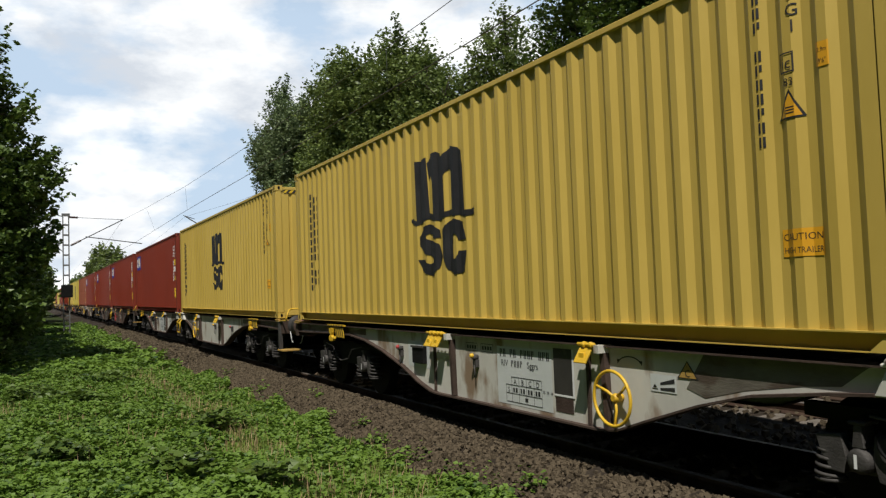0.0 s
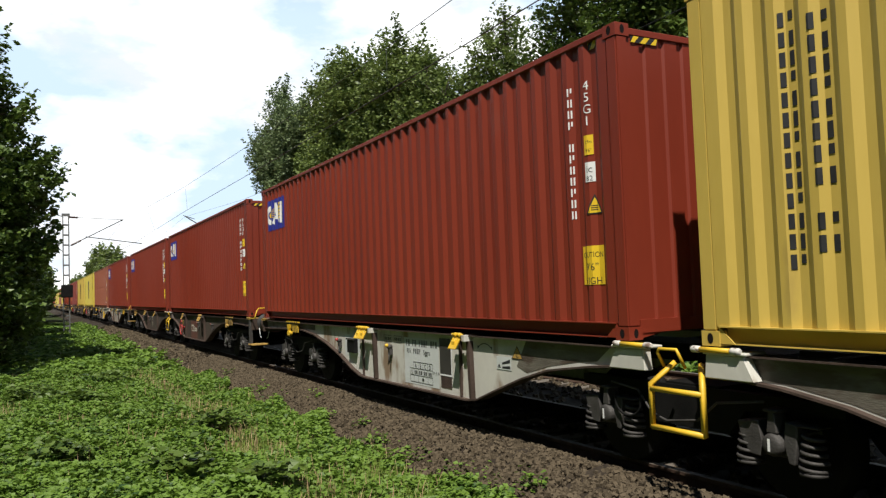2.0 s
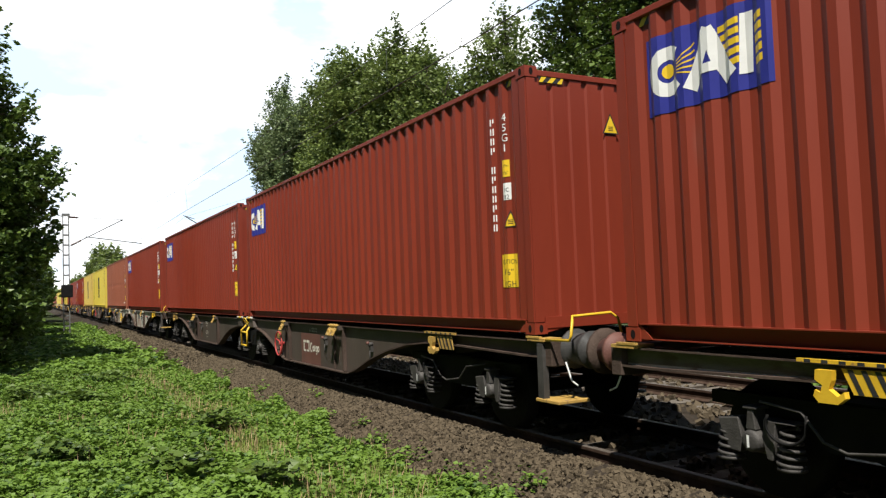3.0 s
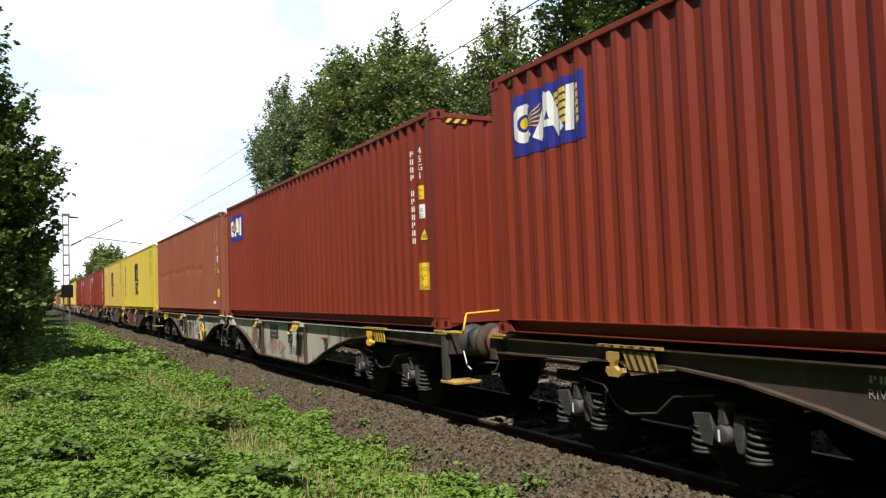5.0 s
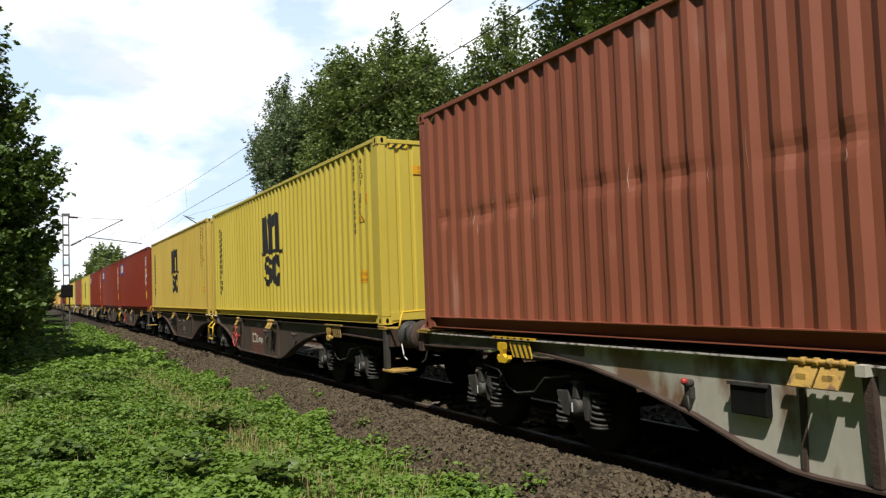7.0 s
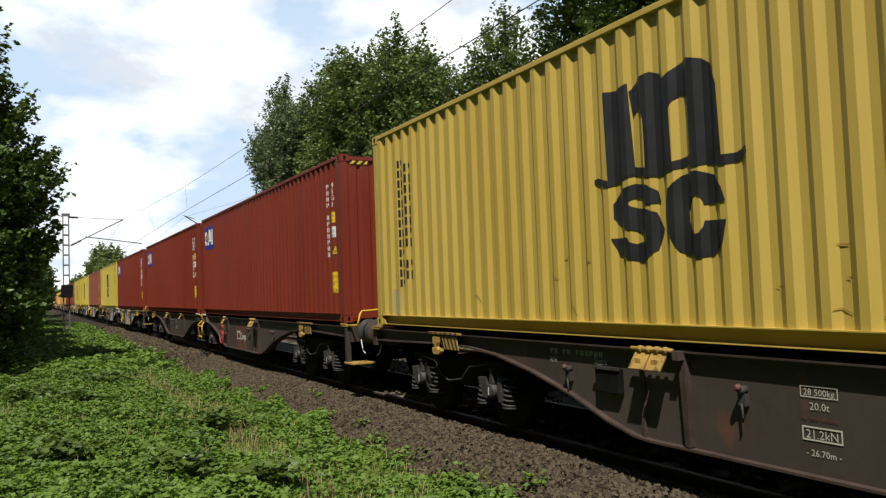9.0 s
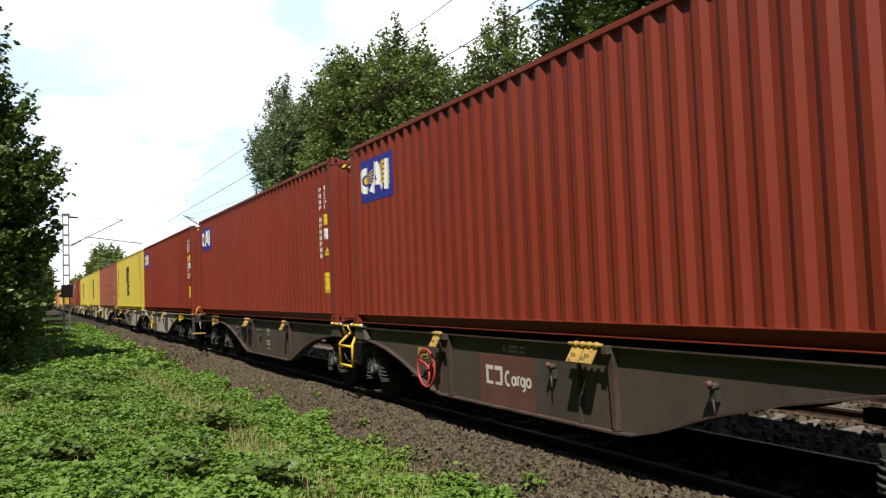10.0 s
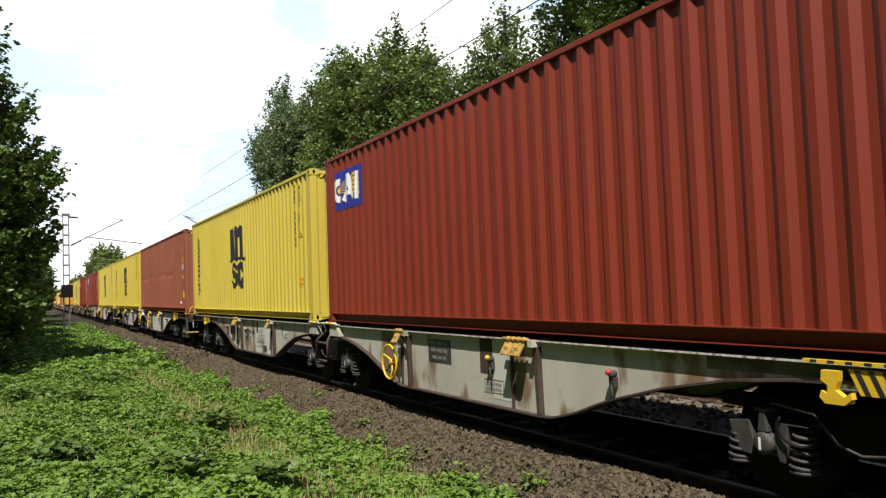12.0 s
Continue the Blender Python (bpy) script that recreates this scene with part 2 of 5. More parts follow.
def lathe(bm, profile, centre, axis="y", n=20, mi=0):
    """A turned shape: profile of (along, radius)."""
    cx, cy, cz = centre
    rings = []
    for a, r in profile:
        ring = []
        for k in range(n):
            c, s = math.cos(k * math.tau / n) * r, math.sin(k * math.tau / n) * r
            ring.append(bm.verts.new({"y": (cx + c, cy + a, cz + s), "x": (cx + a, cy + c, cz + s), "z": (cx + c, cy + s, cz + a)}[axis]))
        rings.append(ring)
    for a, b in zip(rings, rings[1:]):
        for k in range(n):
            f = bm.faces.new((a[k], a[(k + 1) % n], b[(k + 1) % n], b[k]))
            f.smooth, f.material_index = True, mi
    bm.faces.new(rings[0][::-1]).material_index = mi
    bm.faces.new(rings[-1]).material_index = mi


def stroke(bm, pts, width, lift=0.0, mi=0):
    """A flat band along a line in the x-z plane, lifted towards the viewer."""
    pts = [Vector((p[0], 0, p[1])) for p in pts]
    ws = width if isinstance(width, (list, tuple)) else [width] * len(pts)
    rails = []
    for i, p in enumerate(pts):
        d = (pts[min(i + 1, len(pts) - 1)] - pts[max(i - 1, 0)]).normalized()
        nrm = Vector((-d.z, 0, d.x)) * ws[i] / 2
        rails.append((bm.verts.new(p + nrm - Vector((0, lift, 0))), bm.verts.new(p - nrm - Vector((0, lift, 0)))))
    for (a, b), (c, d) in zip(rails, rails[1:]):
        bm.faces.new((a, b, d, c)).material_index = mi


def plate(bm, pts, lift=0.0, mi=0):
    bm.faces.new([bm.verts.new((x, -lift, z)) for x, z in pts]).material_index = mi


def rect(bm, x0, x1, z0, z1, lift=0.0, mi=0):
    plate(bm, ((x0, z0), (x1, z0), (x1, z1), (x0, z1)), lift, mi)


def arc(cx, cz, rx, rz, a0, a1, n=14):
    return [(cx + rx * math.cos(radians(a0 + (a1 - a0) * i / n)), cz + rz * math.sin(radians(a0 + (a1 - a0) * i / n))) for i in range(n + 1)]


def words(bm, text, x, z, size, lift=0.0, mi=0, wide=1.0):
    """Flat lettering in the x-z plane, centred on x, with its foot at z."""
    cu = bpy.data.curves.new("words", "FONT")
    cu.body, cu.size, cu.align_x, cu.resolution_u = text, size, "CENTER", 2
    ob = bpy.data.objects.new("words", cu)
    me = bpy.data.meshes.new_from_object(ob)
    vs = [bm.verts.new((x + v.co.x * wide, -lift, z + v.co.y)) for v in me.vertices]
    for p in me.polygons:
        bm.faces.new([vs[i] for i in p.vertices]).material_index = mi
    bpy.data.objects.remove(ob)
    bpy.data.meshes.remove(me)
    bpy.data.curves.remove(cu)


# ---- containers ----
CL, CW, CH = 6.096, 1.219, 2.896      # half length, half width, height
RIB = 0.2724                          # pitch of the corrugation
X0, X1 = -5.89, -5.89 + 43.24 * RIB   # corrugated part of a side, flat at both ends


def rib(x, start=X0, pitch=RIB, depth=0.036):
    """Depth of the trapezoid corrugation at x."""
    if x <= X0 or x >= X1:
        return 0.0
    u = ((x - start) / pitch) % 1.0
    if u < 0.26:
        return 0.0
    if u < 0.50:
        return depth * (u - 0.26) / 0.24
    return depth if u < 0.76 else depth * (1.0 - u) / 0.24


def folds(start, end, pitch):
    out, x = [], start
    while x < end - 1e-6:
        out += [x + pitch * k for k in (0.0, 0.26, 0.50, 0.76)]
        x += pitch
    return [v for v in out if v < end - 1e-6] + [end]


def wrap(bm, face=-CW + 0.010, dents=None):
    """Lays flat paint or a sticker onto the corrugated side."""
    xs = [v.co.x for v in bm.verts]
    for x in folds(X0, X1, RIB):
        if min(xs) < x < max(xs):
            bmesh.ops.bisect_plane(bm, geom=bm.verts[:] + bm.edges[:] + bm.faces[:], plane_co=(x, 0, 0), plane_no=(1, 0, 0))
    for v in bm.verts:
        v.co.y += face + rib(v.co.x) - 0.005 + (dents(v.co.x, v.co.z) if dents else 0.0)
    return bm


def dented(x, z):
    """A long scrape with creases along the side."""
    near = math.exp(-((z - 1.42 - 0.03 * math.sin(x * 1.7)) / 0.09) ** 2)
    far = math.exp(-((z - 0.42) / 0.2) ** 2) * 0.5
    return (near * 0.022 + far * 0.01) * (0.55 + 0.45 * math.sin(x * 9.1 + math.sin(x * 3.3) * 2)) * (1 if -5.6 < x < 3.4 else 0.15)


def side_panel(bm, sign, dents=None):
    xs = [-CL + 0.15] + folds(X0, X1, RIB) + [CL - 0.15]
    zs = [0.155, CH - 0.055] if not dents else [0.155 + (CH - 0.21) * k / 48 for k in range(49)]
    grid = []
    for x in xs:
        grid.append([bm.verts.new((x, sign * (CW - 0.010 - rib(x) - (dents(x, z) if dents else 0.0)), z)) for z in zs])
    for a, b in zip(grid, grid[1:]):
        for k in range(len(zs) - 1):
            q = (a[k], b[k], b[k + 1], a[k + 1])
            bm.faces.new(q if sign < 0 else q[::-1])


def casting(bm, x, y, z):
    """A corner casting; raised dark ovals stand in for the shade in its holes."""
    sx, sy = math.copysign(1, x), math.copysign(1, y)
    xi, yi = x - sx * 0.178, y - sy * 0.162
    box(bm, min(x, xi), max(x, xi), min(y, yi), max(y, yi), z, z + 0.118)
    mx, my, mz = (x + xi) / 2, (y + yi) / 2, z + 0.06
    v = [bm.verts.new((mx + 0.030 * math.cos(a), y + sy * 0.0025, mz + 0.042 * math.sin(a))) for a in np.linspace(0, math.tau, 12, endpoint=False)]
    bm.faces.new(v).material_index = 1
    v = [bm.verts.new((x + sx * 0.0025, my + 0.026 * math.cos(a), mz + 0.042 * math.sin(a))) for a in np.linspace(0, math.tau, 12, endpoint=False)]
    bm.faces.new(v).material_index = 1


def hazard(bm, x0, x1, z0, z1):
    rect(bm, x0, x1, z0, z1, 0.0, 0)
    w = (x1 - x0) / 5
    for k in range(3):
        a = x0 + w * (2 * k - 0.3)
        plate(bm, [(max(x0, a), z0), (min(x1, a + w), z0), (min(x1, a + w * 1.9), z1), (max(x0, a + w * 0.9), z1)], 0.002, 1)


def container_shell(paint, word, dents=None):
    """The steel box of a forty-foot high-cube container."""
    thing = new(word + "_shipping_container")
    m = M[paint]
    for sign, nm in ((-1, "side_wall"), (1, "side_wall")):
        bm = bmesh.new()
        side_panel(bm, sign, dents if sign < 0 else None)
        part(nm, bm, m, thing, smooth=False)
    bm = bmesh.new()
    step = (2 * CW - 0.28) / 9
    col = []
    for k in range(9):
        for u, dep in ((0.0, 0.0), (0.66, 0.0), (0.74, 0.024), (0.92, 0.024)):
            y = -CW + 0.14 + (k + u) * step
            col.append((bm.verts.new((CL - 0.025 - dep, y, 0.17)), bm.verts.new((CL - 0.025 - dep, y, CH - 0.07))))
    col.append((bm.verts.new((CL - 0.025, CW - 0.14, 0.17)), bm.verts.new((CL - 0.025, CW - 0.14, CH - 0.07))))
    for (a, b), (c, d) in zip(col, col[1:]):
        bm.faces.new((a, c, d, b))
    part("end_wall", bm, m, thing)
    for sign in (-1, 1):
        bm = bmesh.new()
        box(bm, -CL + 0.03, -CL + 0.075, min(0.01 * sign, sign * (CW - 0.13)), max(0.01 * sign, sign * (CW - 0.13)), 0.17, CH - 0.11)
        door = part("door", bm, m, thing)
        for y in (0.3, 0.85):
            bm = bmesh.new()
            tube(bm, [(-CL + 0.02, sign * y, 0.12), (-CL + 0.02, sign * y, CH - 0.08)], 0.017, 6)
            part("locking_bar", bm, M["steel"], door)
    bm = bmesh.new()
    xs = [-CL + 0.16 + (2 * CL - 0.32) * k / 45 for k in range(46)]
    col = [(bm.verts.new((x, -CW + 0.05, CH - 0.02 - 0.02 * (k % 2))), bm.verts.new((x, CW - 0.05, CH - 0.02 - 0.02 * (k % 2)))) for k, x in enumerate(xs)]
    for (a, b), (c, d) in zip(col, col[1:]):
        bm.faces.new((a, c, d, b))
    part("roof", bm, m, thing)
    bm = bmesh.new()
    box(bm, -CL + 0.16, CL - 0.16, -CW + 0.14, CW - 0.14, 0.13, 0.16)
    for k in range(30):
        x = -CL + 0.4 + k * (2 * CL - 0.8) / 29
        box(bm, x - 0.03, x + 0.03, -CW + 0.13, CW - 0.13, 0.025, 0.13)
    part("floor", bm, M["black"], thing)
    for sign in (-1, 1):
        bm = bmesh.new()
        y0, y1 = sorted((sign * CW, sign * (CW - 0.06)))
        box(bm, -CL + 0.17, CL - 0.17, y0, y1, CH - 0.066, CH - 0.006)
        soften(bm, 0.006)
        part("top_rail", bm, m, thing)
        bm = bmesh.new()
        y0, y1 = sorted((sign * (CW - 0.095), sign * (CW - 0.102)))
        box(bm, -CL + 0.17, CL - 0.17, y0, y1, 0.025, 0.15)
        rail = part("bottom_rail", bm, m, thing)
        bm = bmesh.new()
        y0, y1 = sorted((sign * (CW + 0.006), sign * (CW - 0.11)))
        box(bm, -CL + 0.18, CL - 0.18, y0, y1, 0.147, 0.158)
        part("upper_lip", bm, m, rail)
        bm = bmesh.new()
        y0, y1 = sorted((sign * (CW - 0.015), sign * (CW - 0.09)))
        box(bm, -CL + 0.3, CL - 0.3, y0, y1, 0.017, 0.025)
        part("lower_lip", bm, m, rail)
        for q in (-1, 1):
            bm = bmesh.new()
            prism(bm, [(q * (CL - 0.17), 0.02), (q * (CL - 0.32), 0.02), (q * (CL - 0.17), 0.15)], sign * (CW - 0.01), sign * (CW - 0.02))
            part("gusset", bm, m, rail)
    for sx in (-1, 1):
        bm = bmesh.new()
        x0, x1 = sorted((sx * CL - sx * 0.01, sx * (CL - 0.1)))
        box(bm, x0, x1, -CW + 0.15, CW - 0.15, CH - 0.10, CH - 0.035)
        soften(bm, 0.006)
        part("end_header", bm, m, thing)
        bm = bmesh.new()
        box(bm, x0, x1, -CW + 0.15, CW - 0.15, 0.06, 0.18)
        for s in (-1, 1):
            a, b = sx * (CL - 0.02), sx * (CL - 0.03)
            for y, z in (((CW - 0.16) * s, 0.06),):
                v = [bm.verts.new((a, y, 0.06)), bm.verts.new((a, y - s * 0.28, 0.06)), bm.verts.new((a, y, -0.0 + 0.01))]
                bm.faces.new(v)
        part("end_sill", bm, m, thing)
        for sy in (-1, 1):
            bm = bmesh.new()
            x0, x1 = sorted((sx * (CL - 0.006), sx * (CL - 0.152)))
            y0, y1 = sorted((sy * (CW - 0.006), sy * (CW - 0.145)))
            box(bm, x0, x1, y0, y1, 0.116, CH - 0.116)
            soften(bm, 0.014, 2)
            part("corner_post", bm, m, thing)
            for z in (0.0, CH - 0.118):
                bm = bmesh.new()
                casting(bm, sx * CL, sy * CW, z)
                part("corner_casting", bm, [m, M["hole_shade"]], thing)
    bm = bmesh.new()
    for a, b in ((-CL + 0.19, -CL + 0.52), (CL - 0.52, CL - 0.19)):
        hazard(bm, a, b, CH - 0.145, CH - 0.072)
    for v in bm.verts:
        v.co.y += -CW + 0.035
    part("hazard_stripe", bm, [M["ink"], M["label"]], thing, "yellow and black hazard stripe")
    bm = bmesh.new()
    hazard(bm, -CW + 0.19, -CW + 0.52, CH - 0.165, CH - 0.105)
    for v in bm.verts:
        v.co = Vector((CL - 0.012 - v.co.y, v.co.x, v.co.z))
    part("hazard_stripe", bm, [M["ink"], M["label"]], thing, "yellow and black hazard stripe")
    return thing


def glyph_column(bm, x, z_top, z_foot, count, w, h, gaps=(), mi=0):
    """A column of upright marks for writing that stays unread."""
    step = (z_top - z_foot) / count
    for k in range(count):
        if k in gaps:
            continue
        z = z_top - step * (k + 0.5)
        rect(bm, x - w * 0.42, x - w * 0.14, z - h * 0.46, z + h * 0.46, 0.0, mi)
        rect(bm, x + w * 0.12, x + w * 0.4, z - h * (0.46 if k % 3 else 0.1), z + h * 0.46, 0.0, mi)


def triangle_sign(bm, x, z, w, h):
    plate(bm, [(x - w / 2, z), (x + w / 2, z), (x, z + h)], 0.0, 0)
    plate(bm, [(x - w / 2 + 0.025, z + 0.012), (x + w / 2 - 0.025, z + 0.012), (x, z + h - 0.03)], 0.001, 1)
    for k in range(3):
        rect(bm, x - 0.035, x + 0.035, z + 0.035 + k * 0.02, z + 0.044 + k * 0.02, 0.002, 0)


def band(bm, outer, inner, lift=0.0, mi=0):
    """A flat strip between two lines of equally many points in the x-z plane."""
    a = [bm.verts.new((x, -lift, z)) for x, z in outer]
    b = [bm.verts.new((x, -lift, z)) for x, z in inner]
    for i in range(len(a) - 1):
        bm.faces.new((a[i], b[i], b[i + 1], a[i + 1])).material_index = mi


# stem, two arches and swash of the upper sign; the two round signs below it
LINE_MARK = (
    ([(-0.66, 2.29), (-0.48, 2.27), (-0.34, 2.30)], [(-0.64, 1.42), (-0.46, 1.44), (-0.30, 1.46)]),
    ([(-0.33, 2.22), (-0.20, 2.31), (-0.06, 2.33), (0.06, 2.28), (0.11, 2.20), (0.16, 1.95), (0.17, 1.45)],
     [(-0.30, 1.98), (-0.26, 2.02), (-0.22, 2.04), (-0.18, 2.02), (-0.15, 1.95), (-0.145, 1.80), (-0.145, 1.43)]),
    ([(0.10, 2.23), (0.25, 2.30), (0.38, 2.33), (0.51, 2.29), (0.62, 2.21), (0.67, 2.05), (0.69, 1.45)],
     [(0.15, 1.97), (0.20, 2.02), (0.27, 2.05), (0.34, 2.02), (0.36, 1.93), (0.365, 1.80), (0.37, 1.43)]),
    ([(-0.86, 1.50), (-0.81, 1.51), (-0.64, 1.46), (-0.47, 1.52), (-0.31, 1.54), (-0.15, 1.51), (0.01, 1.49), (0.17, 1.51), (0.37, 1.54), (0.54, 1.50), (0.69, 1.48), (0.81, 1.48), (0.92, 1.52)],
     [(-0.86, 1.46), (-0.80, 1.43), (-0.64, 1.40), (-0.47, 1.43), (-0.34, 1.47), (-0.17, 1.43), (0.00, 1.41), (0.17, 1.44), (0.40, 1.47), (0.54, 1.43), (0.68, 1.40), (0.83, 1.41), (0.93, 1.46)]),
    ([(0.00, 1.19), (-0.03, 1.29), (-0.14, 1.36), (-0.31, 1.39), (-0.49, 1.35), (-0.60, 1.24), (-0.60, 1.11), (-0.51, 1.03), (-0.37, 0.985), (-0.27, 0.96), (-0.21, 0.91), (-0.24, 0.87), (-0.32, 0.855), (-0.39, 0.88), (-0.41, 0.92)],
     [(-0.18, 1.19), (-0.20, 1.225), (-0.24, 1.25), (-0.32, 1.262), (-0.37, 1.245), (-0.385, 1.22), (-0.36, 1.195), (-0.29, 1.17), (-0.16, 1.15), (-0.05, 1.11), (0.025, 0.96), (-0.05, 0.79), (-0.25, 0.69), (-0.55, 0.765), (-0.635, 0.925)]),
    ([(0.71, 1.12), (0.67, 1.24), (0.59, 1.34), (0.42, 1.40), (0.24, 1.38), (0.11, 1.29), (0.06, 1.14), (0.09, 0.93), (0.20, 0.76), (0.37, 0.69), (0.54, 0.71), (0.66, 0.80), (0.71, 0.98)],
     [(0.48, 1.12), (0.47, 1.16), (0.45, 1.19), (0.41, 1.21), (0.36, 1.18), (0.33, 1.14), (0.31, 1.09), (0.315, 1.00), (0.34, 0.93), (0.39, 0.89), (0.43, 0.90), (0.465, 0.94), (0.48, 0.99)]),
)


def ochre_livery(thing, paint):
    """Black shipping-line mark, lettering columns and orange stickers."""
    bm = bmesh.new()
    for k, (outer, inner) in enumerate(LINE_MARK):
        band(bm, outer, inner, 0.0006 * k)
    part("line_mark", wrap(bm), M["ink"], thing, "large black painted shipping-line mark")
    bm = bmesh.new()
    glyph_column(bm, -5.20, 2.42, 0.55, 13, 0.13, 0.115)
    part("lettering_column", wrap(bm), M["ink"], thing)
    bm = bmesh.new()
    glyph_column(bm, -4.95, 2.34, 0.66, 11, 0.16, 0.125, gaps=(8,))
    part("lettering_column", wrap(bm), M["ink"], thing)
    bm = bmesh.new()
    glyph_column(bm, 5.07, 2.72, 1.45, 12, 0.06, 0.085, gaps=(4,))
    rect(bm, 5.24, 5.36, 1.955, 1.967, 0.0)
    rect(bm, 5.24, 5.36, 2.09, 2.10, 0.0)
    rect(bm, 5.24, 5.25, 1.967, 2.09, 0.0)
    rect(bm, 5.35, 5.36, 1.967, 2.09, 0.0)
    words(bm, "ic", 5.30, 1.985, 0.12)
    words(bm, "83", 5.31, 1.86, 0.085)
    for k, c in enumerate("45G1"):
        words(bm, c, 5.36, 2.58 - k * 0.115, 0.125)
    part("code_column", wrap(bm), M["ink"], thing)
    bm = bmesh.new()
    triangle_sign(bm, 5.31, 1.63, 0.22, 0.21)
    part("warning_sticker", wrap(bm), [M["ink"], M["orange_label"]], thing)
    bm = bmesh.new()
    rect(bm, 5.17, 5.50, 0.66, 0.855)
    words(bm, "CAUTION", 5.335, 0.775, 0.07, 0.001, 1)
    words(bm, "HIGH TRAILER", 5.335, 0.685, 0.06, 0.001, 1, 0.8)
    part("caution_sticker", wrap(bm), [M["orange_label"], M["ink"]], thing)
    bm = bmesh.new()
    rect(bm, 5.53, 5.63, 1.93, 2.10)
    words(bm, "2.9m", 5.58, 2.03, 0.045, 0.001, 1, 0.8)
    words(bm, "9'6\"", 5.58, 1.95, 0.05, 0.001, 1, 0.8)
    part("height_sticker", wrap(bm), [M["orange_label"], M["ink"]], thing)
    bm = bmesh.new()
    rect(bm, -0.62, -0.18, 2.33, 2.47)
    words(bm, "CAUTION", -0.4, 2.41, 0.06, 0.001, 1)
    words(bm, "HIGH TRAILER", -0.4, 2.345, 0.05, 0.001, 1, 0.85)
    for v in bm.verts:
        v.co = Vector((CL - 0.012 - v.co.y, v.co.x, v.co.z))
    part("caution_sticker", bm, [M["orange_label"], M["ink"]], thing)


def codes(thing, x, second):
    """White code columns and yellow stickers of the red boxes."""
    bm = bmesh.new()
    glyph_column(bm, x, 2.47, 1.14, 12, 0.055, 0.085, gaps=(4,))
    part("code_column", wrap(bm), M["white"], thing)
    bm = bmesh.new()
    for k, c in enumerate("45G1"):
        words(bm, c, second, 2.38 - k * 0.115, 0.125)
    part("type_code", wrap(bm), M["white"], thing)
    bm = bmesh.new()
    rect(bm, second - 0.05, second + 0.06, 1.49, 1.68)
    words(bm, "ic", second, 1.58, 0.10, 0.001, 1)
    words(bm, "82", second, 1.50, 0.07, 0.001, 1)
    part("operator_sticker", wrap(bm), [M["white"], M["ink"]], thing)
    bm = bmesh.new()
    rect(bm, second - 0.05, second + 0.05, 1.75, 1.94)
    words(bm, "2.9m", second, 1.86, 0.045, 0.001, 1, 0.8)
    words(bm, "9'6\"", second, 1.775, 0.05, 0.001, 1, 0.8)
    part("height_sticker", wrap(bm), [M["label"], M["ink"]], thing)
    bm = bmesh.new()
    triangle_sign(bm, second + 0.04, 1.18, 0.2, 0.19)
    part("warning_sticker", wrap(bm), [M["ink"], M["label"]], thing)
    bm = bmesh.new()
    triangle_sign(bm, 0.0, 2.22, 0.24, 0.24)
    for v in bm.verts:
        v.co = Vector((CL - 0.012 - v.co.y, v.co.x - 0.05, v.co.z))
    part("warning_sticker", bm, [M["ink"], M["label"]], thing)


def red_livery(thing, paint):
    """Blue leasing panel, white codes, yellow caution sticker."""
    bm = bmesh.new()
    rect(bm, -5.71, -4.42, 1.93, 2.60)
    part("leasing_panel", wrap(bm), M["blue"], thing, "blue sticker with plain white and yellow shapes")
    for k, (pts, w) in enumerate(((arc(-5.46, 2.275, 0.155, 0.155, 48, 318, 16), 0.115), ([(-5.22, 2.06), (-5.14, 2.22), (-5.0, 2.50)], [0.13, 0.13, 0.12]), ([(-5.02, 2.50), (-4.91, 2.22), (-4.80, 2.06)], [0.10, 0.14, 0.15]), ([(-5.12, 2.19), (-4.88, 2.19)], 0.075), ([(-4.665, 2.05), (-4.645, 2.51)], 0.105))):
        bm = bmesh.new()
        stroke(bm, pts, w, 0.002 + 0.0005 * k)
        part("panel_shape", wrap(bm), M["white"], thing)
    for k in range(5):
        for a, d, z, w in ((-4.93 + 0.02 * (4 - k), -4.71, 2.13 + k * 0.075, 0.05), (-4.58, -4.50, 2.09 + k * 0.08, 0.055), (-5.34, -5.17, 2.225 + k * 0.024, 0.010)):
            bm = bmesh.new()
            rise_bar = 0.035 * (k - 1) if w < 0.02 else 0.02
            plate(bm, [(a, z), (d, z + rise_bar), (d, z + rise_bar + w * (1.6 if w < 0.02 else 1.0)), (a, z + w)], 0.0015)
            part("panel_bar", wrap(bm), M["label"], thing)
    bm = bmesh.new()
    plate(bm, arc(-5.46, 2.275, 0.062, 0.062, 0, 330, 11), 0.002)
    part("panel_dot", wrap(bm), M["label"], thing)
    codes(thing, 5.37, 5.63)
    bm = bmesh.new()
    rect(bm, 5.45, 5.76, 0.51, 0.88)
    words(bm, "CAUTION", 5.605, 0.77, 0.075, 0.001, 1, 0.85)
    words(bm, "9'6\"", 5.605, 0.645, 0.10, 0.001, 1)
    words(bm, "HIGH", 5.605, 0.515, 0.095, 0.001, 1)
    part("caution_sticker", wrap(bm), [M["label"], M["ink"]], thing)


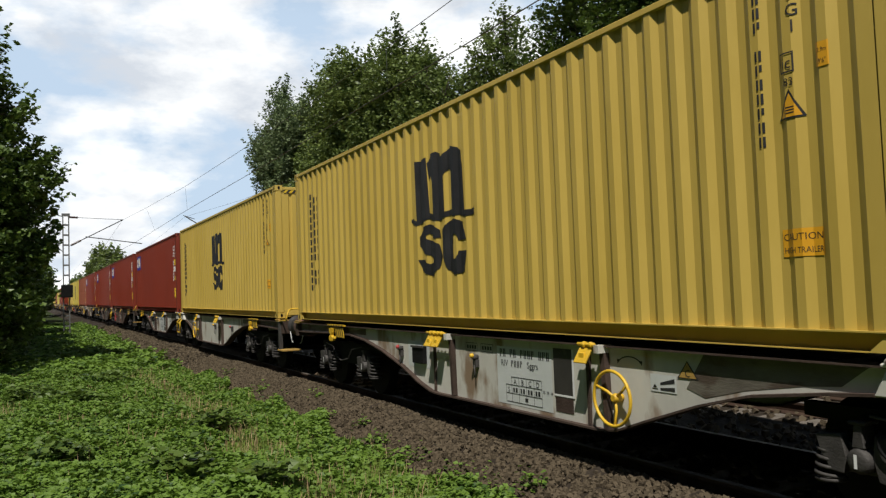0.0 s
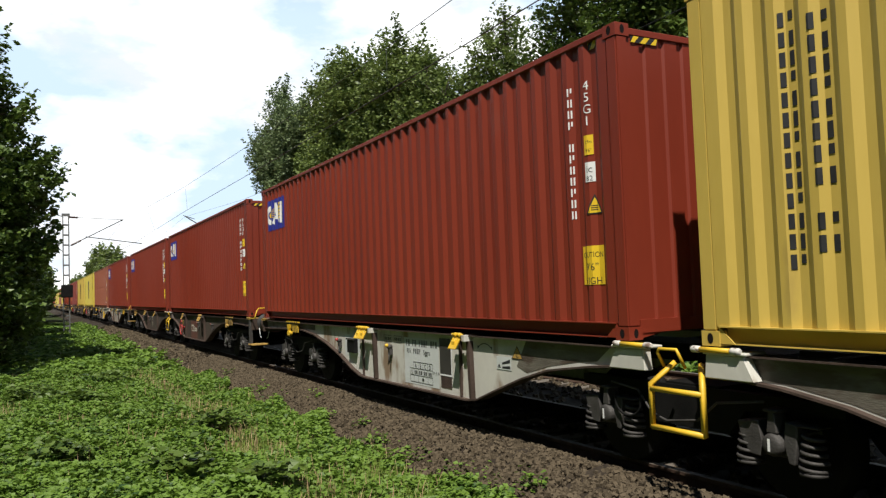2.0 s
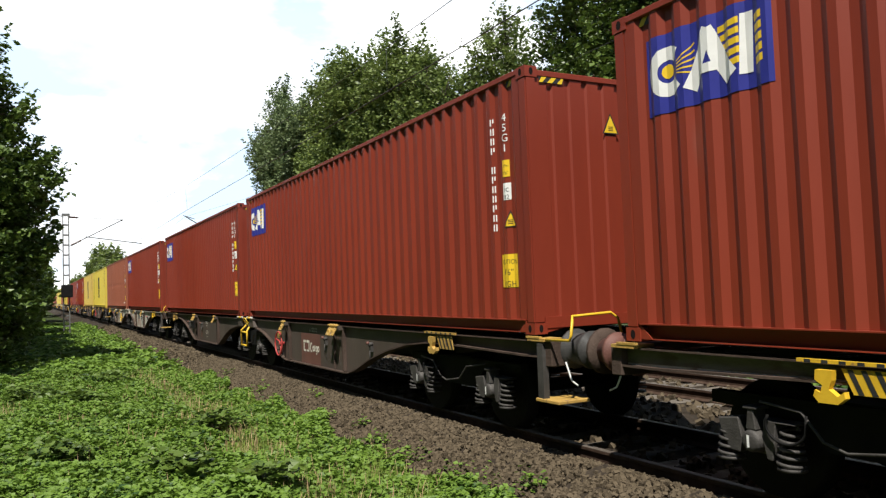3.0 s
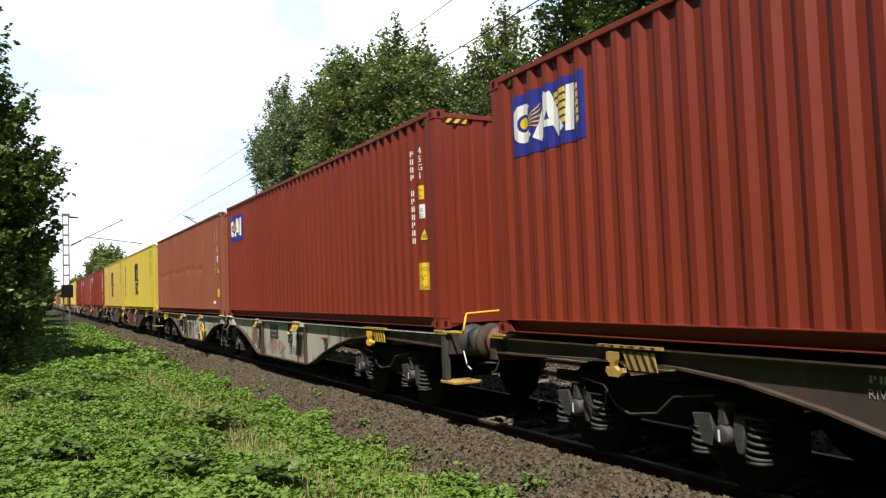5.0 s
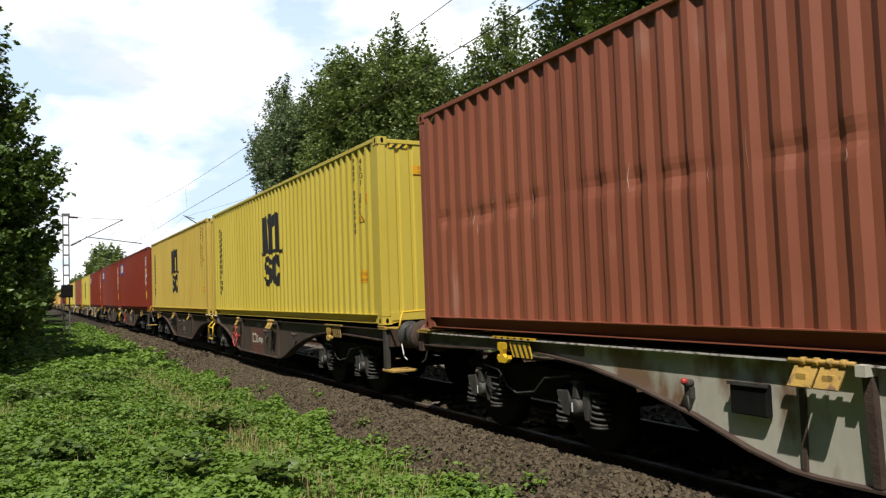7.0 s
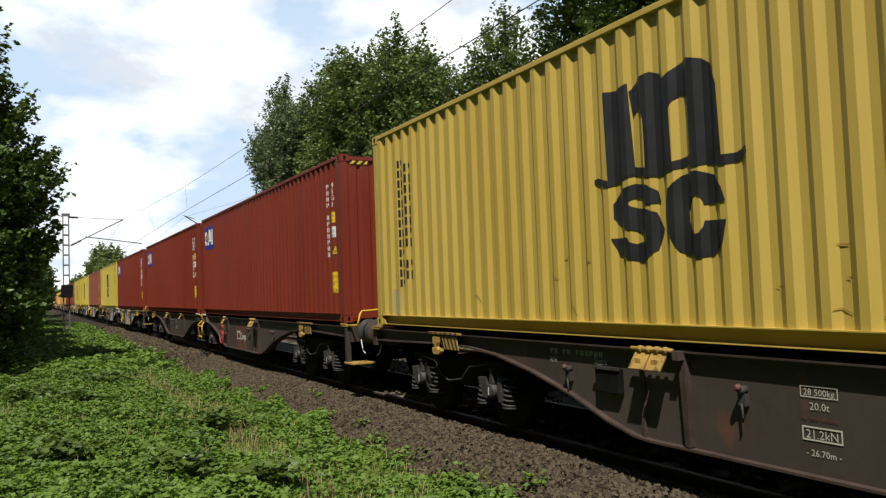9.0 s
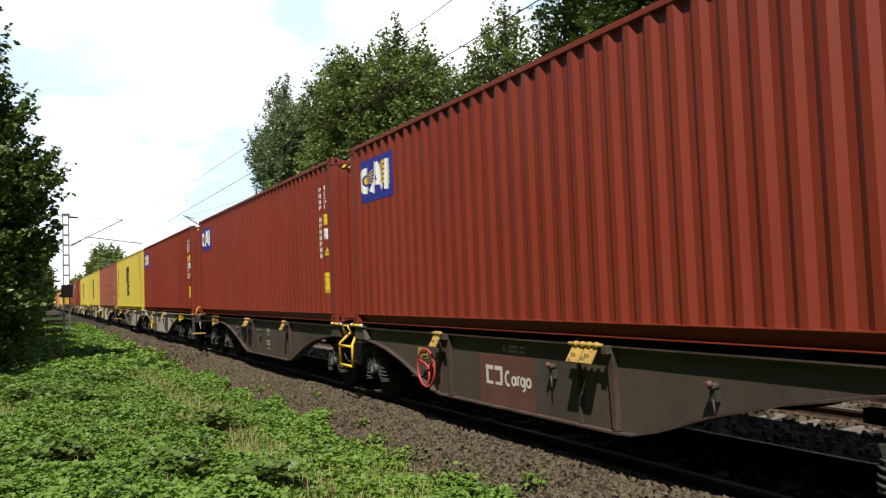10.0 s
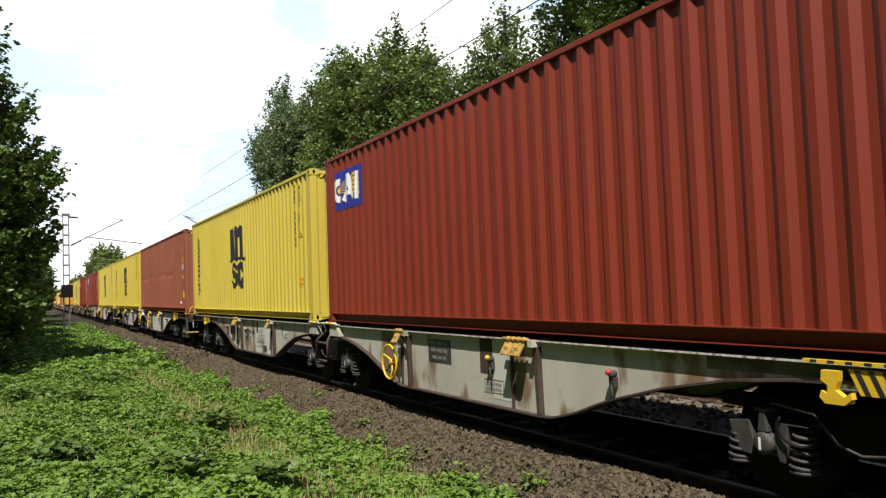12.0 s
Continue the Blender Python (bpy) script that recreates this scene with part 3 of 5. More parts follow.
def brown_livery(thing, paint):
    rng = np.random.default_rng(77)
    bm = bmesh.new()
    for k in range(26):
        x, z = -5.4 + 8.8 * rng.random(), 1.36 + 0.09 * rng.normal()
        ln = 0.04 + 0.13 * rng.random()
        stroke(bm, [(x, z - ln), (x + 0.012 * rng.normal(), z), (x + 0.015 * rng.normal(), z + ln)], [0.002, 0.004 + 0.008 * rng.random(), 0.002], 0.0003 * k)
    part("scratch", wrap(bm, dents=dented), M["pale_scratch"], thing)
    codes(thing, 5.31, 5.58)
    bm = bmesh.new()
    rect(bm, 5.52, 5.72, 0.51, 0.73)
    words(bm, "CAUTION", 5.62, 0.675, 0.04, 0.001, 1)
    words(bm, "HIGH", 5.62, 0.61, 0.045, 0.001, 1)
    words(bm, "CONTAINER", 5.62, 0.545, 0.033, 0.001, 1)
    part("caution_sticker", wrap(bm), [M["label"], M["ink"]], thing)
    bm = bmesh.new()
    rect(bm, 5.02, 5.16, 0.31, 0.39)
    part("data_plate", wrap(bm), M["white"], thing)


LABELS = {
    "ochre": "ochre yellow corrugated steel shipping container with large black mark",
    "yellow": "bright yellow corrugated shipping container, slightly dented, with black mark",
    "red": "oxide red corrugated steel shipping container with blue leasing sticker",
    "brown": "faded brown corrugated container with a long scrape and dents",
    "orange": "orange corrugated steel shipping container on a flat wagon",
}
LIVERY = {"ochre": ochre_livery, "yellow": ochre_livery, "red": red_livery, "brown": brown_livery, "orange": brown_livery}
ROW = ["yellow", "ochre", "ochre", "red", "red", "red", "red", "brown", "yellow", "ochre", "red", "red", "red", "yellow", "brown", "yellow", "yellow", "red",
       "red", "yellow", "orange", "yellow", "orange", "brown", "yellow", "orange", "yellow", "orange", "yellow", "brown", "yellow", "red", "orange", "yellow", "red", "brown", "yellow",
       "orange", "yellow", "red", "yellow", "orange", "red", "yellow", "brown", "yellow"]
MOVERS = []         # (thing, place along the train at the start)
first = {}
for i, kind in enumerate(ROW):
    k, half = divmod(i, 2)
    x = -2.340 - PITCH * k + (0.5 - half) * PITCH_A
    m = pose(x, YC, DECK)
    if kind not in first:
        thing = container_shell(kind, kind, dented if kind == "brown" else None)
        LIVERY[kind](thing, kind)
        tagged(thing, LABELS[kind], "container", "containers on the train")
        thing.matrix_basis = m
        first[kind] = thing
    else:
        thing = copy_thing(first[kind], m)
    MOVERS.append((thing, x, YC, DECK))


# marks that only one of the ochre boxes carries
patched = MOVERS[9][0]
bm = bmesh.new()
plate(bm, [(-5.52, 0.17), (-5.26, 0.17), (-5.26, 0.50), (-5.34, 0.56), (-5.52, 0.53)])
part("primer_patch", wrap(bm), M["primer"], patched, "grey primer patch")
bm = bmesh.new()
rng = np.random.default_rng(5)
for k in range(14):
    x, z = -5.6 + 10.6 * rng.random(), 0.25 + 0.55 * rng.random()
    stroke(bm, [(x - 0.05 * rng.random(), z), (x + 0.02, z + 0.03 * rng.normal()), (x + 0.1 * rng.random() + 0.03, z + 0.05 * rng.normal())], [0.004, 0.018, 0.004], 0.0003 * k)
part("scuff", wrap(bm), M["safety_dull"], patched)


# ---- wagons ----
def half_profile():
    top = 1.10
    under = [(12.75, 0.965), (12.3, 0.96), (11.0, 0.99), (10.4, 1.0), (9.9, 0.985), (9.3, 0.93), (8.6, 0.80), (7.9, 0.62), (7.35, 0.43), (7.0, 0.345), (6.8, 0.33), (3.35, 0.33), (3.1, 0.36), (2.7, 0.50), (2.1, 0.70), (1.6, 0.83), (1.1, 0.91), (0.75, 0.94), (0.45, 0.94)]
    return top, under


def wheelset(parent, x):
    bm = bmesh.new()
    # axle and wheels take the near-black that imitates the underframe's shade
    lathe(bm, [(-1.0, 0.06), (-0.99, 0.08), (0.99, 0.08), (1.0, 0.06)], (0, 0, 0), "y", 12)
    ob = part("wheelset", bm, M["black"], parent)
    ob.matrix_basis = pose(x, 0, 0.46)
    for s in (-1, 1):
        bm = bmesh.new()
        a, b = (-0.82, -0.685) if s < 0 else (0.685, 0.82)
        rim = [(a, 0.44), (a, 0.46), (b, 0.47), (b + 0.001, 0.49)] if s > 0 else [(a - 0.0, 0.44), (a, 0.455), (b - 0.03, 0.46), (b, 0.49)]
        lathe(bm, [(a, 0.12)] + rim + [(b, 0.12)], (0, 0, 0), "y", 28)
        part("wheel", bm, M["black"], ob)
    return ob


def axlebox(parent):
    """Axle box with its coil springs, cover and damper arm, at the near or far journal."""
    bm = bmesh.new()
    lathe(bm, [(-0.15, 0.04), (-0.145, 0.085), (-0.12, 0.105), (0.06, 0.12), (0.1, 0.12)], (0, 0, 0), "y", 16)
    box(bm, -0.17, 0.17, -0.03, 0.1, -0.12, 0.12)
    prism(bm, [(-0.40, 0.17), (-0.16, 0.20), (-0.12, 0.02), (-0.15, -0.13), (-0.27, -0.12), (-0.36, 0.02)], -0.10, 0.09)
    prism(bm, [(0.25, 0.2), (0.12, 0.22), (0.1, 0.02), (0.14, -0.15), (0.2, -0.16), (0.23, 0.0)], -0.09, 0.09)
    prism(bm, [(-0.06, 0.1), (0.06, 0.1), (0.03, 0.31), (-0.03, 0.31)], -0.12, 0.05)
    box(bm, -0.08, 0.08, -0.13, 0.06, 0.29, 0.32)
    box(bm, 0.2, 0.46, -0.09, 0.09, 0.185, 0.205)
    soften(bm, 0.012)
    ob = part("axle_box", bm, M["steel"], parent)
    for s in (-1, 1):
        bm = bmesh.new()
        coil = [(s * 0.335 + (0.075 + 0.0016 * a) * math.cos(a), (0.075 + 0.0016 * a) * math.sin(a), 0.15 - 0.0105 * a) for a in np.linspace(0, 5 * math.tau, 60)]
        tube(bm, coil, 0.017, 6)
        part("coil_spring", bm, M["steel"], ob)
        bm = bmesh.new()
        lathe(bm, [(-0.02, 0.13), (0.01, 0.13)], (s * 0.335, 0, -0.205), "z", 12)
        part("spring_seat", bm, M["steel"], ob)
    bm = bmesh.new()
    rect(bm, -0.014, 0.014, -0.055, 0.06, 0.163)
    part("white_mark", bm, M["white"], ob)
    return ob


def bogie(parent, xc, base, proto):
    bm = bmesh.new()
    for s in (-1, 1):
        y0, y1 = sorted((s * 0.86, s * 0.95))
        prism(bm, [(-base - 0.5, 0.70), (-base - 0.5, 0.80), (base + 0.5, 0.80), (base + 0.5, 0.70), (base - 0.35, 0.66), (0.4, 0.45), (-0.4, 0.45), (-base + 0.35, 0.66)], y0, y1)
    box(bm, -0.3, 0.3, -0.93, 0.93, 0.5, 0.82)
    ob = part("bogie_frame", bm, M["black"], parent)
    ob.matrix_basis = pose(xc, 0, 0)
    bm = bmesh.new()
    pts = [(-base + 0.1, -1.10, 0.78), (-base + 0.45, -1.10, 0.74), (-base + 0.6, -1.08, 0.55), (-0.15, -1.08, 0.5), (0.2, -1.08, 0.55), (base - 0.5, -1.10, 0.72), (base - 0.05, -1.10, 0.78)]
    tube(bm, pts, 0.011, 6)
    part("brake_pipe", bm, M["steel"], ob)
    bm = bmesh.new()
    tube(bm, [(-0.62 + 0.17 * math.cos(a), -1.1, 0.62 + 0.13 * math.sin(a)) for a in np.linspace(2.6, 6.3, 14)] + [(-0.44, -1.1, 0.72)], 0.011, 6)
    part("hose", bm, M["black"], ob)
    return ob


def handwheel(parent, x, z, paint):
    bm = bmesh.new()
    ring = [(x + 0.25 * math.cos(a), -1.24, z + 0.25 * math.sin(a)) for a in np.linspace(0, math.tau, 32, endpoint=False)]
    tube(bm, ring, 0.016, 8, closed=True)
    for k in range(3):
        a = radians(35 + 120 * k)
        tube(bm, [(x, -1.2, z), (x + 0.12 * math.cos(a), -1.2, z + 0.12 * math.sin(a)), (x + 0.25 * math.cos(a), -1.24, z + 0.25 * math.sin(a))], 0.014, 6)
    lathe(bm, [(-0.03, 0.03), (0.0, 0.045), (0.12, 0.03)], (x, -1.2, z), "y", 10)
    part("handwheel", bm, M[paint], parent, "painted brake handwheel")


def flap(parent, x, paint, double, paint2):
    """Folded container spigot with its hinge."""
    bm = bmesh.new()
    n = 2 if double else 1
    for k in range(n):
        a = x - 0.2 * n / 2 + 0.2 * k
        pts = [(a + 0.01, -1.235, 1.105), (a + 0.19, -1.235, 1.105), (a + 0.17, -1.315, 0.955), (a - 0.01, -1.315, 0.955)]
        top = [bm.verts.new(p) for p in pts]
        low = [bm.verts.new((p[0], p[1] + 0.02, p[2] - 0.008)) for p in pts]
        bm.faces.new(top)
        bm.faces.new(low[::-1])
        for i in range(4):
            bm.faces.new((top[i], low[i], low[(i + 1) % 4], top[(i + 1) % 4]))
        box(bm, a + 0.05, a + 0.13, -1.29, -1.268, 1.0, 1.05)
    tube(bm, [(x - 0.12 * n, -1.235, 1.125), (x + 0.13 * n, -1.235, 1.125)], 0.02, 8)
    for k in range(2 * n):
        xx = x - 0.1 * n + 0.08 + k * 0.1
        lathe(bm, [(-0.02, 0.03), (0.02, 0.03)], (xx, -1.235, 1.125), "x", 8)
    soften(bm, 0.004)
    part("spigot_flap", bm, M[paint], parent)
    bm = bmesh.new()
    e = x + 0.13 * n
    box(bm, e, e + 0.07, -1.25, -1.06, 1.05, 1.125)
    part("hinge_block", bm, M[paint2], parent)
    bm = bmesh.new()
    prism(bm, [(e, 1.05), (e + 0.07, 1.05), (e + 0.09, 0.34), (e + 0.04, 0.34)], -1.185, -1.122)
    part("stiffener", bm, M["grime"], parent)
    bm = bmesh.new()
    prism(bm, [(x - 0.12 * n, 1.05), (x - 0.12 * n + 0.05, 1.05), (x - 0.12 * n + 0.03, 0.34), (x - 0.12 * n, 0.34)], -1.15, -1.122)
    part("stiffener", bm, M["grime"], parent)


def marks(thing, name, paint, lift=0.0):
    """Opens a flat part on the near web: returns its bmesh and the call that lays it there."""
    bm = bmesh.new()

    def lay(label=""):
        for v in bm.verts:
            v.co.x -= 0.13
            v.co.y -= 1.1225 + lift
        return part(name, bm, paint, thing, label)
    return bm, lay


def number_bars(thing, x0, x1, z0, z1, count, gaps, paint, name="number_bars"):
    """Plain upright bars in place of a number."""
    bm, lay = marks(thing, name, M[paint], 0.003)
    step = (x1 - x0) / count
    for k in range(count):
        if k not in gaps:
            x = x0 + k * step
            rect(bm, x, x + step * 0.28, z0, z1)
            rect(bm, x + step * 0.42, x + step * 0.68, z0 if k % 3 else (z0 + z1) / 2, z1)
    lay()


def frame_lines(bm, x0, x1, z0, z1, w=0.007):
    rect(bm, x0, x1, z0, z0 + w)
    rect(bm, x0, x1, z1 - w, z1)
    rect(bm, x0, x0 + w, z0 + w, z1 - w)
    rect(bm, x1 - w, x1, z0 + w, z1 - w)


def load_table(thing, x, z, paint):
    """Load-limit table with its letters."""
    bm, lay = marks(thing, "load_table", M[paint], 0.003)
    c = 0.145
    for row in range(3):
        rect(bm, x, x + 4.8 * c, z + row * 0.095, z + row * 0.095 + 0.007)
    rect(bm, x + 0.8 * c, x + 4.8 * c, z + 0.28, z + 0.287)
    for col in range(5):
        rect(bm, x + (0.8 + col) * c, x + (0.8 + col) * c + 0.006, z, z + 0.28)
    rect(bm, x, x + 0.006, z, z + 0.19)
    for col, ch in enumerate("ABCD"):
        words(bm, ch, x + (1.3 + col) * c, z + 0.205, 0.085)
        rect(bm, x + (1.0 + col) * c, x + (1.22 + col) * c, z + 0.115, z + 0.165)
        rect(bm, x + (1.34 + col) * c, x + (1.6 + col) * c, z + 0.115, z + 0.165)
    words(bm, "S", x + 0.4 * c, z + 0.11, 0.085)
    rect(bm, x + 2.6 * c, x + 3.0 * c, z + 0.03, z + 0.07)
    lay()


def brake_sign(thing, x, ground_paint):
    bm, lay = marks(thing, "brake_sign", [M[ground_paint], M["ink"]], 0.003)
    rect(bm, x, x + 0.31, 0.75, 0.90)
    plate(bm, [(x + 0.12, 0.765), (x + 0.29, 0.765), (x + 0.29, 0.80), (x + 0.12, 0.785)], 0.002, 1)
    plate(bm, [(x + 0.12, 0.81), (x + 0.29, 0.835), (x + 0.29, 0.875), (x + 0.12, 0.83)], 0.002, 1)
    plate(bm, [(x + 0.03, 0.785), (x + 0.08, 0.785), (x + 0.055, 0.815)], 0.002, 1)
    rect(bm, x + 0.02, x + 0.09, 0.77, 0.778, 0.002, 1)
    lay()


def warning_triangle(thing, x):
    bm, lay = marks(thing, "warning_triangle", [M["ink"], M["safety_dull"]], 0.003)
    plate(bm, [(x, 0.885), (x + 0.24, 0.885), (x + 0.12, 1.04)])
    plate(bm, [(x + 0.022, 0.896), (x + 0.218, 0.896), (x + 0.12, 1.022)], 0.0015, 1)
    words(bm, "C", x + 0.12, 0.905, 0.085, 0.003, 0)
    lay("faded yellow triangle with a letter")


def turn_arrow(thing, x):
    bm, lay = marks(thing, "turn_arrow", M["ink"], 0.003)
    stroke(bm, arc(x, 0.93, 0.17, 0.10, 150, 30, 10), 0.012)
    plate(bm, [(x - 0.17, 1.0), (x - 0.125, 1.0), (x - 0.16, 0.955)])
    plate(bm, [(x + 0.17, 1.0), (x + 0.125, 1.0), (x + 0.16, 0.955)])
    lay()


def patch(thing, name, x0, x1, z0, z1, paint, lift=0.0):
    bm, lay = marks(thing, name, M[paint], lift)
    rect(bm, x0, x1, z0, z1)
    return lay()


def markings(thing, paint):
    """Stencilled signs, boards and repainted panels of the near web, by the wagon's livery."""
    if paint != "dark":
        for s in (-1, 1):
            bm, lay = marks(thing, "grime_film", M["film"], 0.001)
            band(bm, [(s * x, 1.098) for x in (9.2, 9.9, 10.6, 11.4, 12.7)], [(s * x, z) for x, z in ((9.2, 0.99), (9.9, 1.0), (10.6, 1.005), (11.4, 0.99), (12.7, 0.975))])
            lay("grimy brown film of brake dust")
            if paint == "grey":
                bm, lay = marks(thing, "grime_film", M["film"], 0.001)
                low = [(2.2, 0.80), (2.0, 0.74), (1.6, 0.84), (1.1, 0.92), (0.8, 0.945)]
                band(bm, [(s * x + 0.13, 1.098) for x, z in low], [(s * (x + (0.2 if s < 0 else 0.0)) + 0.13, z + 0.01) for x, z in low])
                lay("grimy brown film of brake dust")
    ink = "faded" if paint == "dark" else "ink"
    if paint == "grey":
        patch(thing, "paint_panel", -5.22, -4.15, 0.37, 1.02, "panel")
        patch(thing, "paint_panel", -7.62, -6.95, 0.62, 0.98, "panel")
        patch(thing, "notice_board", -4.11, -3.80, 0.58, 1.05, "board", 0.006)
        patch(thing, "board_edge", -3.80, -3.77, 0.58, 1.05, "white", 0.006)
        patch(thing, "board_edge", -4.11, -3.77, 0.56, 0.58, "white", 0.006)
        patch(thing, "rust_patch", -4.10, -3.80, 0.40, 0.55, "grime", 0.002)
        number_bars(thing, -5.15, -4.17, 0.905, 0.995, 14, (2, 5, 10), ink)
        bm, lay = marks(thing, "type_writing", M[ink], 0.003)
        words(bm, "RIV", -5.06, 0.80, 0.10)
        words(bm, "Sggrs", -4.50, 0.80, 0.10)
        lay()
        number_bars(thing, -4.92, -4.68, 0.80, 0.87, 4, (), ink)
        load_table(thing, -5.04, 0.40, ink)
        for x in (-5.94, -5.58):
            bm, lay = marks(thing, "stencil_box", M[ink], 0.003)
            frame_lines(bm, x, x + 0.28, 0.93, 1.03)
            for k in range(4):
                rect(bm, x + 0.03 + 0.06 * k, x + 0.07 + 0.06 * k, 0.955, 1.0)
            lay()
        bm, lay = marks(thing, "asterisks", M[ink], 0.003)
        for k in range(3):
            words(bm, "*", -4.30 + 0.07 * k, 0.52, 0.10)
        lay()
        brake_sign(thing, -2.69, "panel")
        brake_sign(thing, 2.40, "panel")
        warning_triangle(thing, -2.37)
        turn_arrow(thing, -2.95)
    elif paint == "worn":
        number_bars(thing, -6.04, -5.08, 0.76, 0.85, 13, (2, 3, 4, 9), ink)
        patch(thing, "paint_panel", -4.95, -3.4, 0.345, 1.09, "grey")
        patch(thing, "purple_patch", -5.82, -5.60, 0.63, 0.75, "blue_grey", 0.002)
        bm, lay = marks(thing, "type_writing", M[ink], 0.004)
        words(bm, "RIV", -5.96, 0.65, 0.085)
        words(bm, "Sggrs", -5.46, 0.65, 0.10)
        lay()
        load_table(thing, -4.86, 0.47, ink)
        bm, lay = marks(thing, "stencil_box", M[ink], 0.003)
        frame_lines(bm, -4.60, -4.30, 0.80, 0.89)
        words(bm, "21.2 kN", -4.45, 0.82, 0.07)
        lay()
        patch(thing, "rust_patch", -4.87, -4.72, 0.80, 1.07, "grime", 0.003)
        bm, lay = marks(thing, "test_plate", M["steel"], 0.012)
        for k in range(3):
            rect(bm, -4.25 + 0.1 * k, -4.165 + 0.1 * k, 0.40, 0.53)
        lay()
        brake_sign(thing, -2.65, "panel")
        turn_arrow(thing, -2.95)
        # far half: owner's mark, notice board, scrawl, data box
        bm, lay = marks(thing, "owner_mark", M["board"], 0.003)
        plate(bm, arc(2.93, 0.94, 0.055, 0.05, 90, 390, 6)[:6])
        for k in range(3):
            rect(bm, 3.02 + k * 0.12, 3.11 + k * 0.12, 0.90, 0.98)
        lay()
        patch(thing, "notice_board", 4.26, 4.90, 0.72, 1.03, "board", 0.001)
        for row, (w, x) in enumerate(((0.50, 4.31), (0.46, 4.33), (0.38, 4.38))):
            number_bars(thing, x, x + w, 0.955 - row * 0.095, 1.0 - row * 0.095, 15, (5, 11), "faded", "notice_writing")
        bm, lay = marks(thing, "stencil_box", M["faded_ink"], 0.003)
        frame_lines(bm, 5.72, 6.14, 0.46, 0.62, 0.01)
        for row in range(2):
            for k in range(8):
                rect(bm, 5.76 + 0.043 * k, 5.79 + 0.043 * k, 0.49 + 0.06 * row, 0.525 + 0.06 * row)
        lay()
        patch(thing, "rust_patch", 5.63, 5.92, 0.68, 1.09, "grime", 0.002)
        patch(thing, "paint_panel", 5.92, 6.3, 0.40, 1.09, "grey")
    else:
        bm, lay = marks(thing, "stencil_box", M["cream"], 0.003)
        frame_lines(bm, -5.19, -4.90, 0.86, 0.94)
        words(bm, "28 500kg", -5.045, 0.875, 0.065)
        lay()
        bm, lay = marks(thing, "length_writing", M["cream"], 0.003)
        words(bm, "20.0t", -5.045, 0.775, 0.075)
        words(bm, "- 26.70m -", -5.03, 0.455, 0.065)
        lay()
        bm, lay = marks(thing, "stencil_box", M["cream"], 0.003)
        frame_lines(bm, -5.19, -4.88, 0.56, 0.66, 0.012)
        words(bm, "21.2kN", -5.035, 0.578, 0.085)
        lay()
        number_bars(thing, -5.19, -4.9, 0.70, 0.725, 18, (3, 9), "rust", "small_writing")
        number_bars(thing, -8.15, -7.3, 1.0, 1.05, 12, (2, 5), "faded")
        bm, lay = marks(thing, "type_writing", M["faded"], 0.003)
        words(bm, "RIV", -8.1, 0.90, 0.09)
        words(bm, "Sggrs", -7.35, 0.93, 0.09)
        lay()
        patch(thing, "repainted_panel", 4.41, 5.56, 0.335, 0.92, "patch_red")
        bm, lay = marks(thing, "owner_mark", M["cream"], 0.003)
        for x in (4.55, 4.75):
            rect(bm, x, x + 0.17, 0.735, 0.785)
            rect(bm, x + 0.01, x + 0.16, 0.565, 0.60)
        rect(bm, 4.56, 4.61, 0.60, 0.735)
        rect(bm, 4.87, 4.92, 0.60, 0.735)
        lay("cream angular owner's mark")
        for k, (pts, w) in enumerate(((arc(5.035, 0.655, 0.055, 0.075, 60, 300, 10), 0.038), (arc(5.15, 0.635, 0.036, 0.045, 0, 360, 10), 0.032), ([(5.20, 0.59), (5.20, 0.69)], 0.03), ([(5.24, 0.59), (5.24, 0.69), (5.275, 0.69)], 0.03), (arc(5.33, 0.64, 0.036, 0.045, 0, 360, 10), 0.032), ([(5.375, 0.69), (5.375, 0.56), (5.33, 0.54)], 0.03), (arc(5.45, 0.64, 0.042, 0.045, 0, 360, 10), 0.034))):
            bm, lay = marks(thing, "owner_mark", M["cream"], 0.003 + 0.0004 * k)
            stroke(bm, pts, w)
            lay()
        bm, lay = marks(thing, "small_writing", M["faded"], 0.003)
        words(bm, "A-", 4.99, 0.95, 0.11)
        for row in range(2):
            for k in range(10):
                if k != 6:
                    rect(bm, 5.08 + 0.032 * k, 5.102 + 0.032 * k, 0.955 + 0.05 * row, 0.985 + 0.05 * row)
        lay()
        brake_sign(thing, 2.72, "safety_dull")


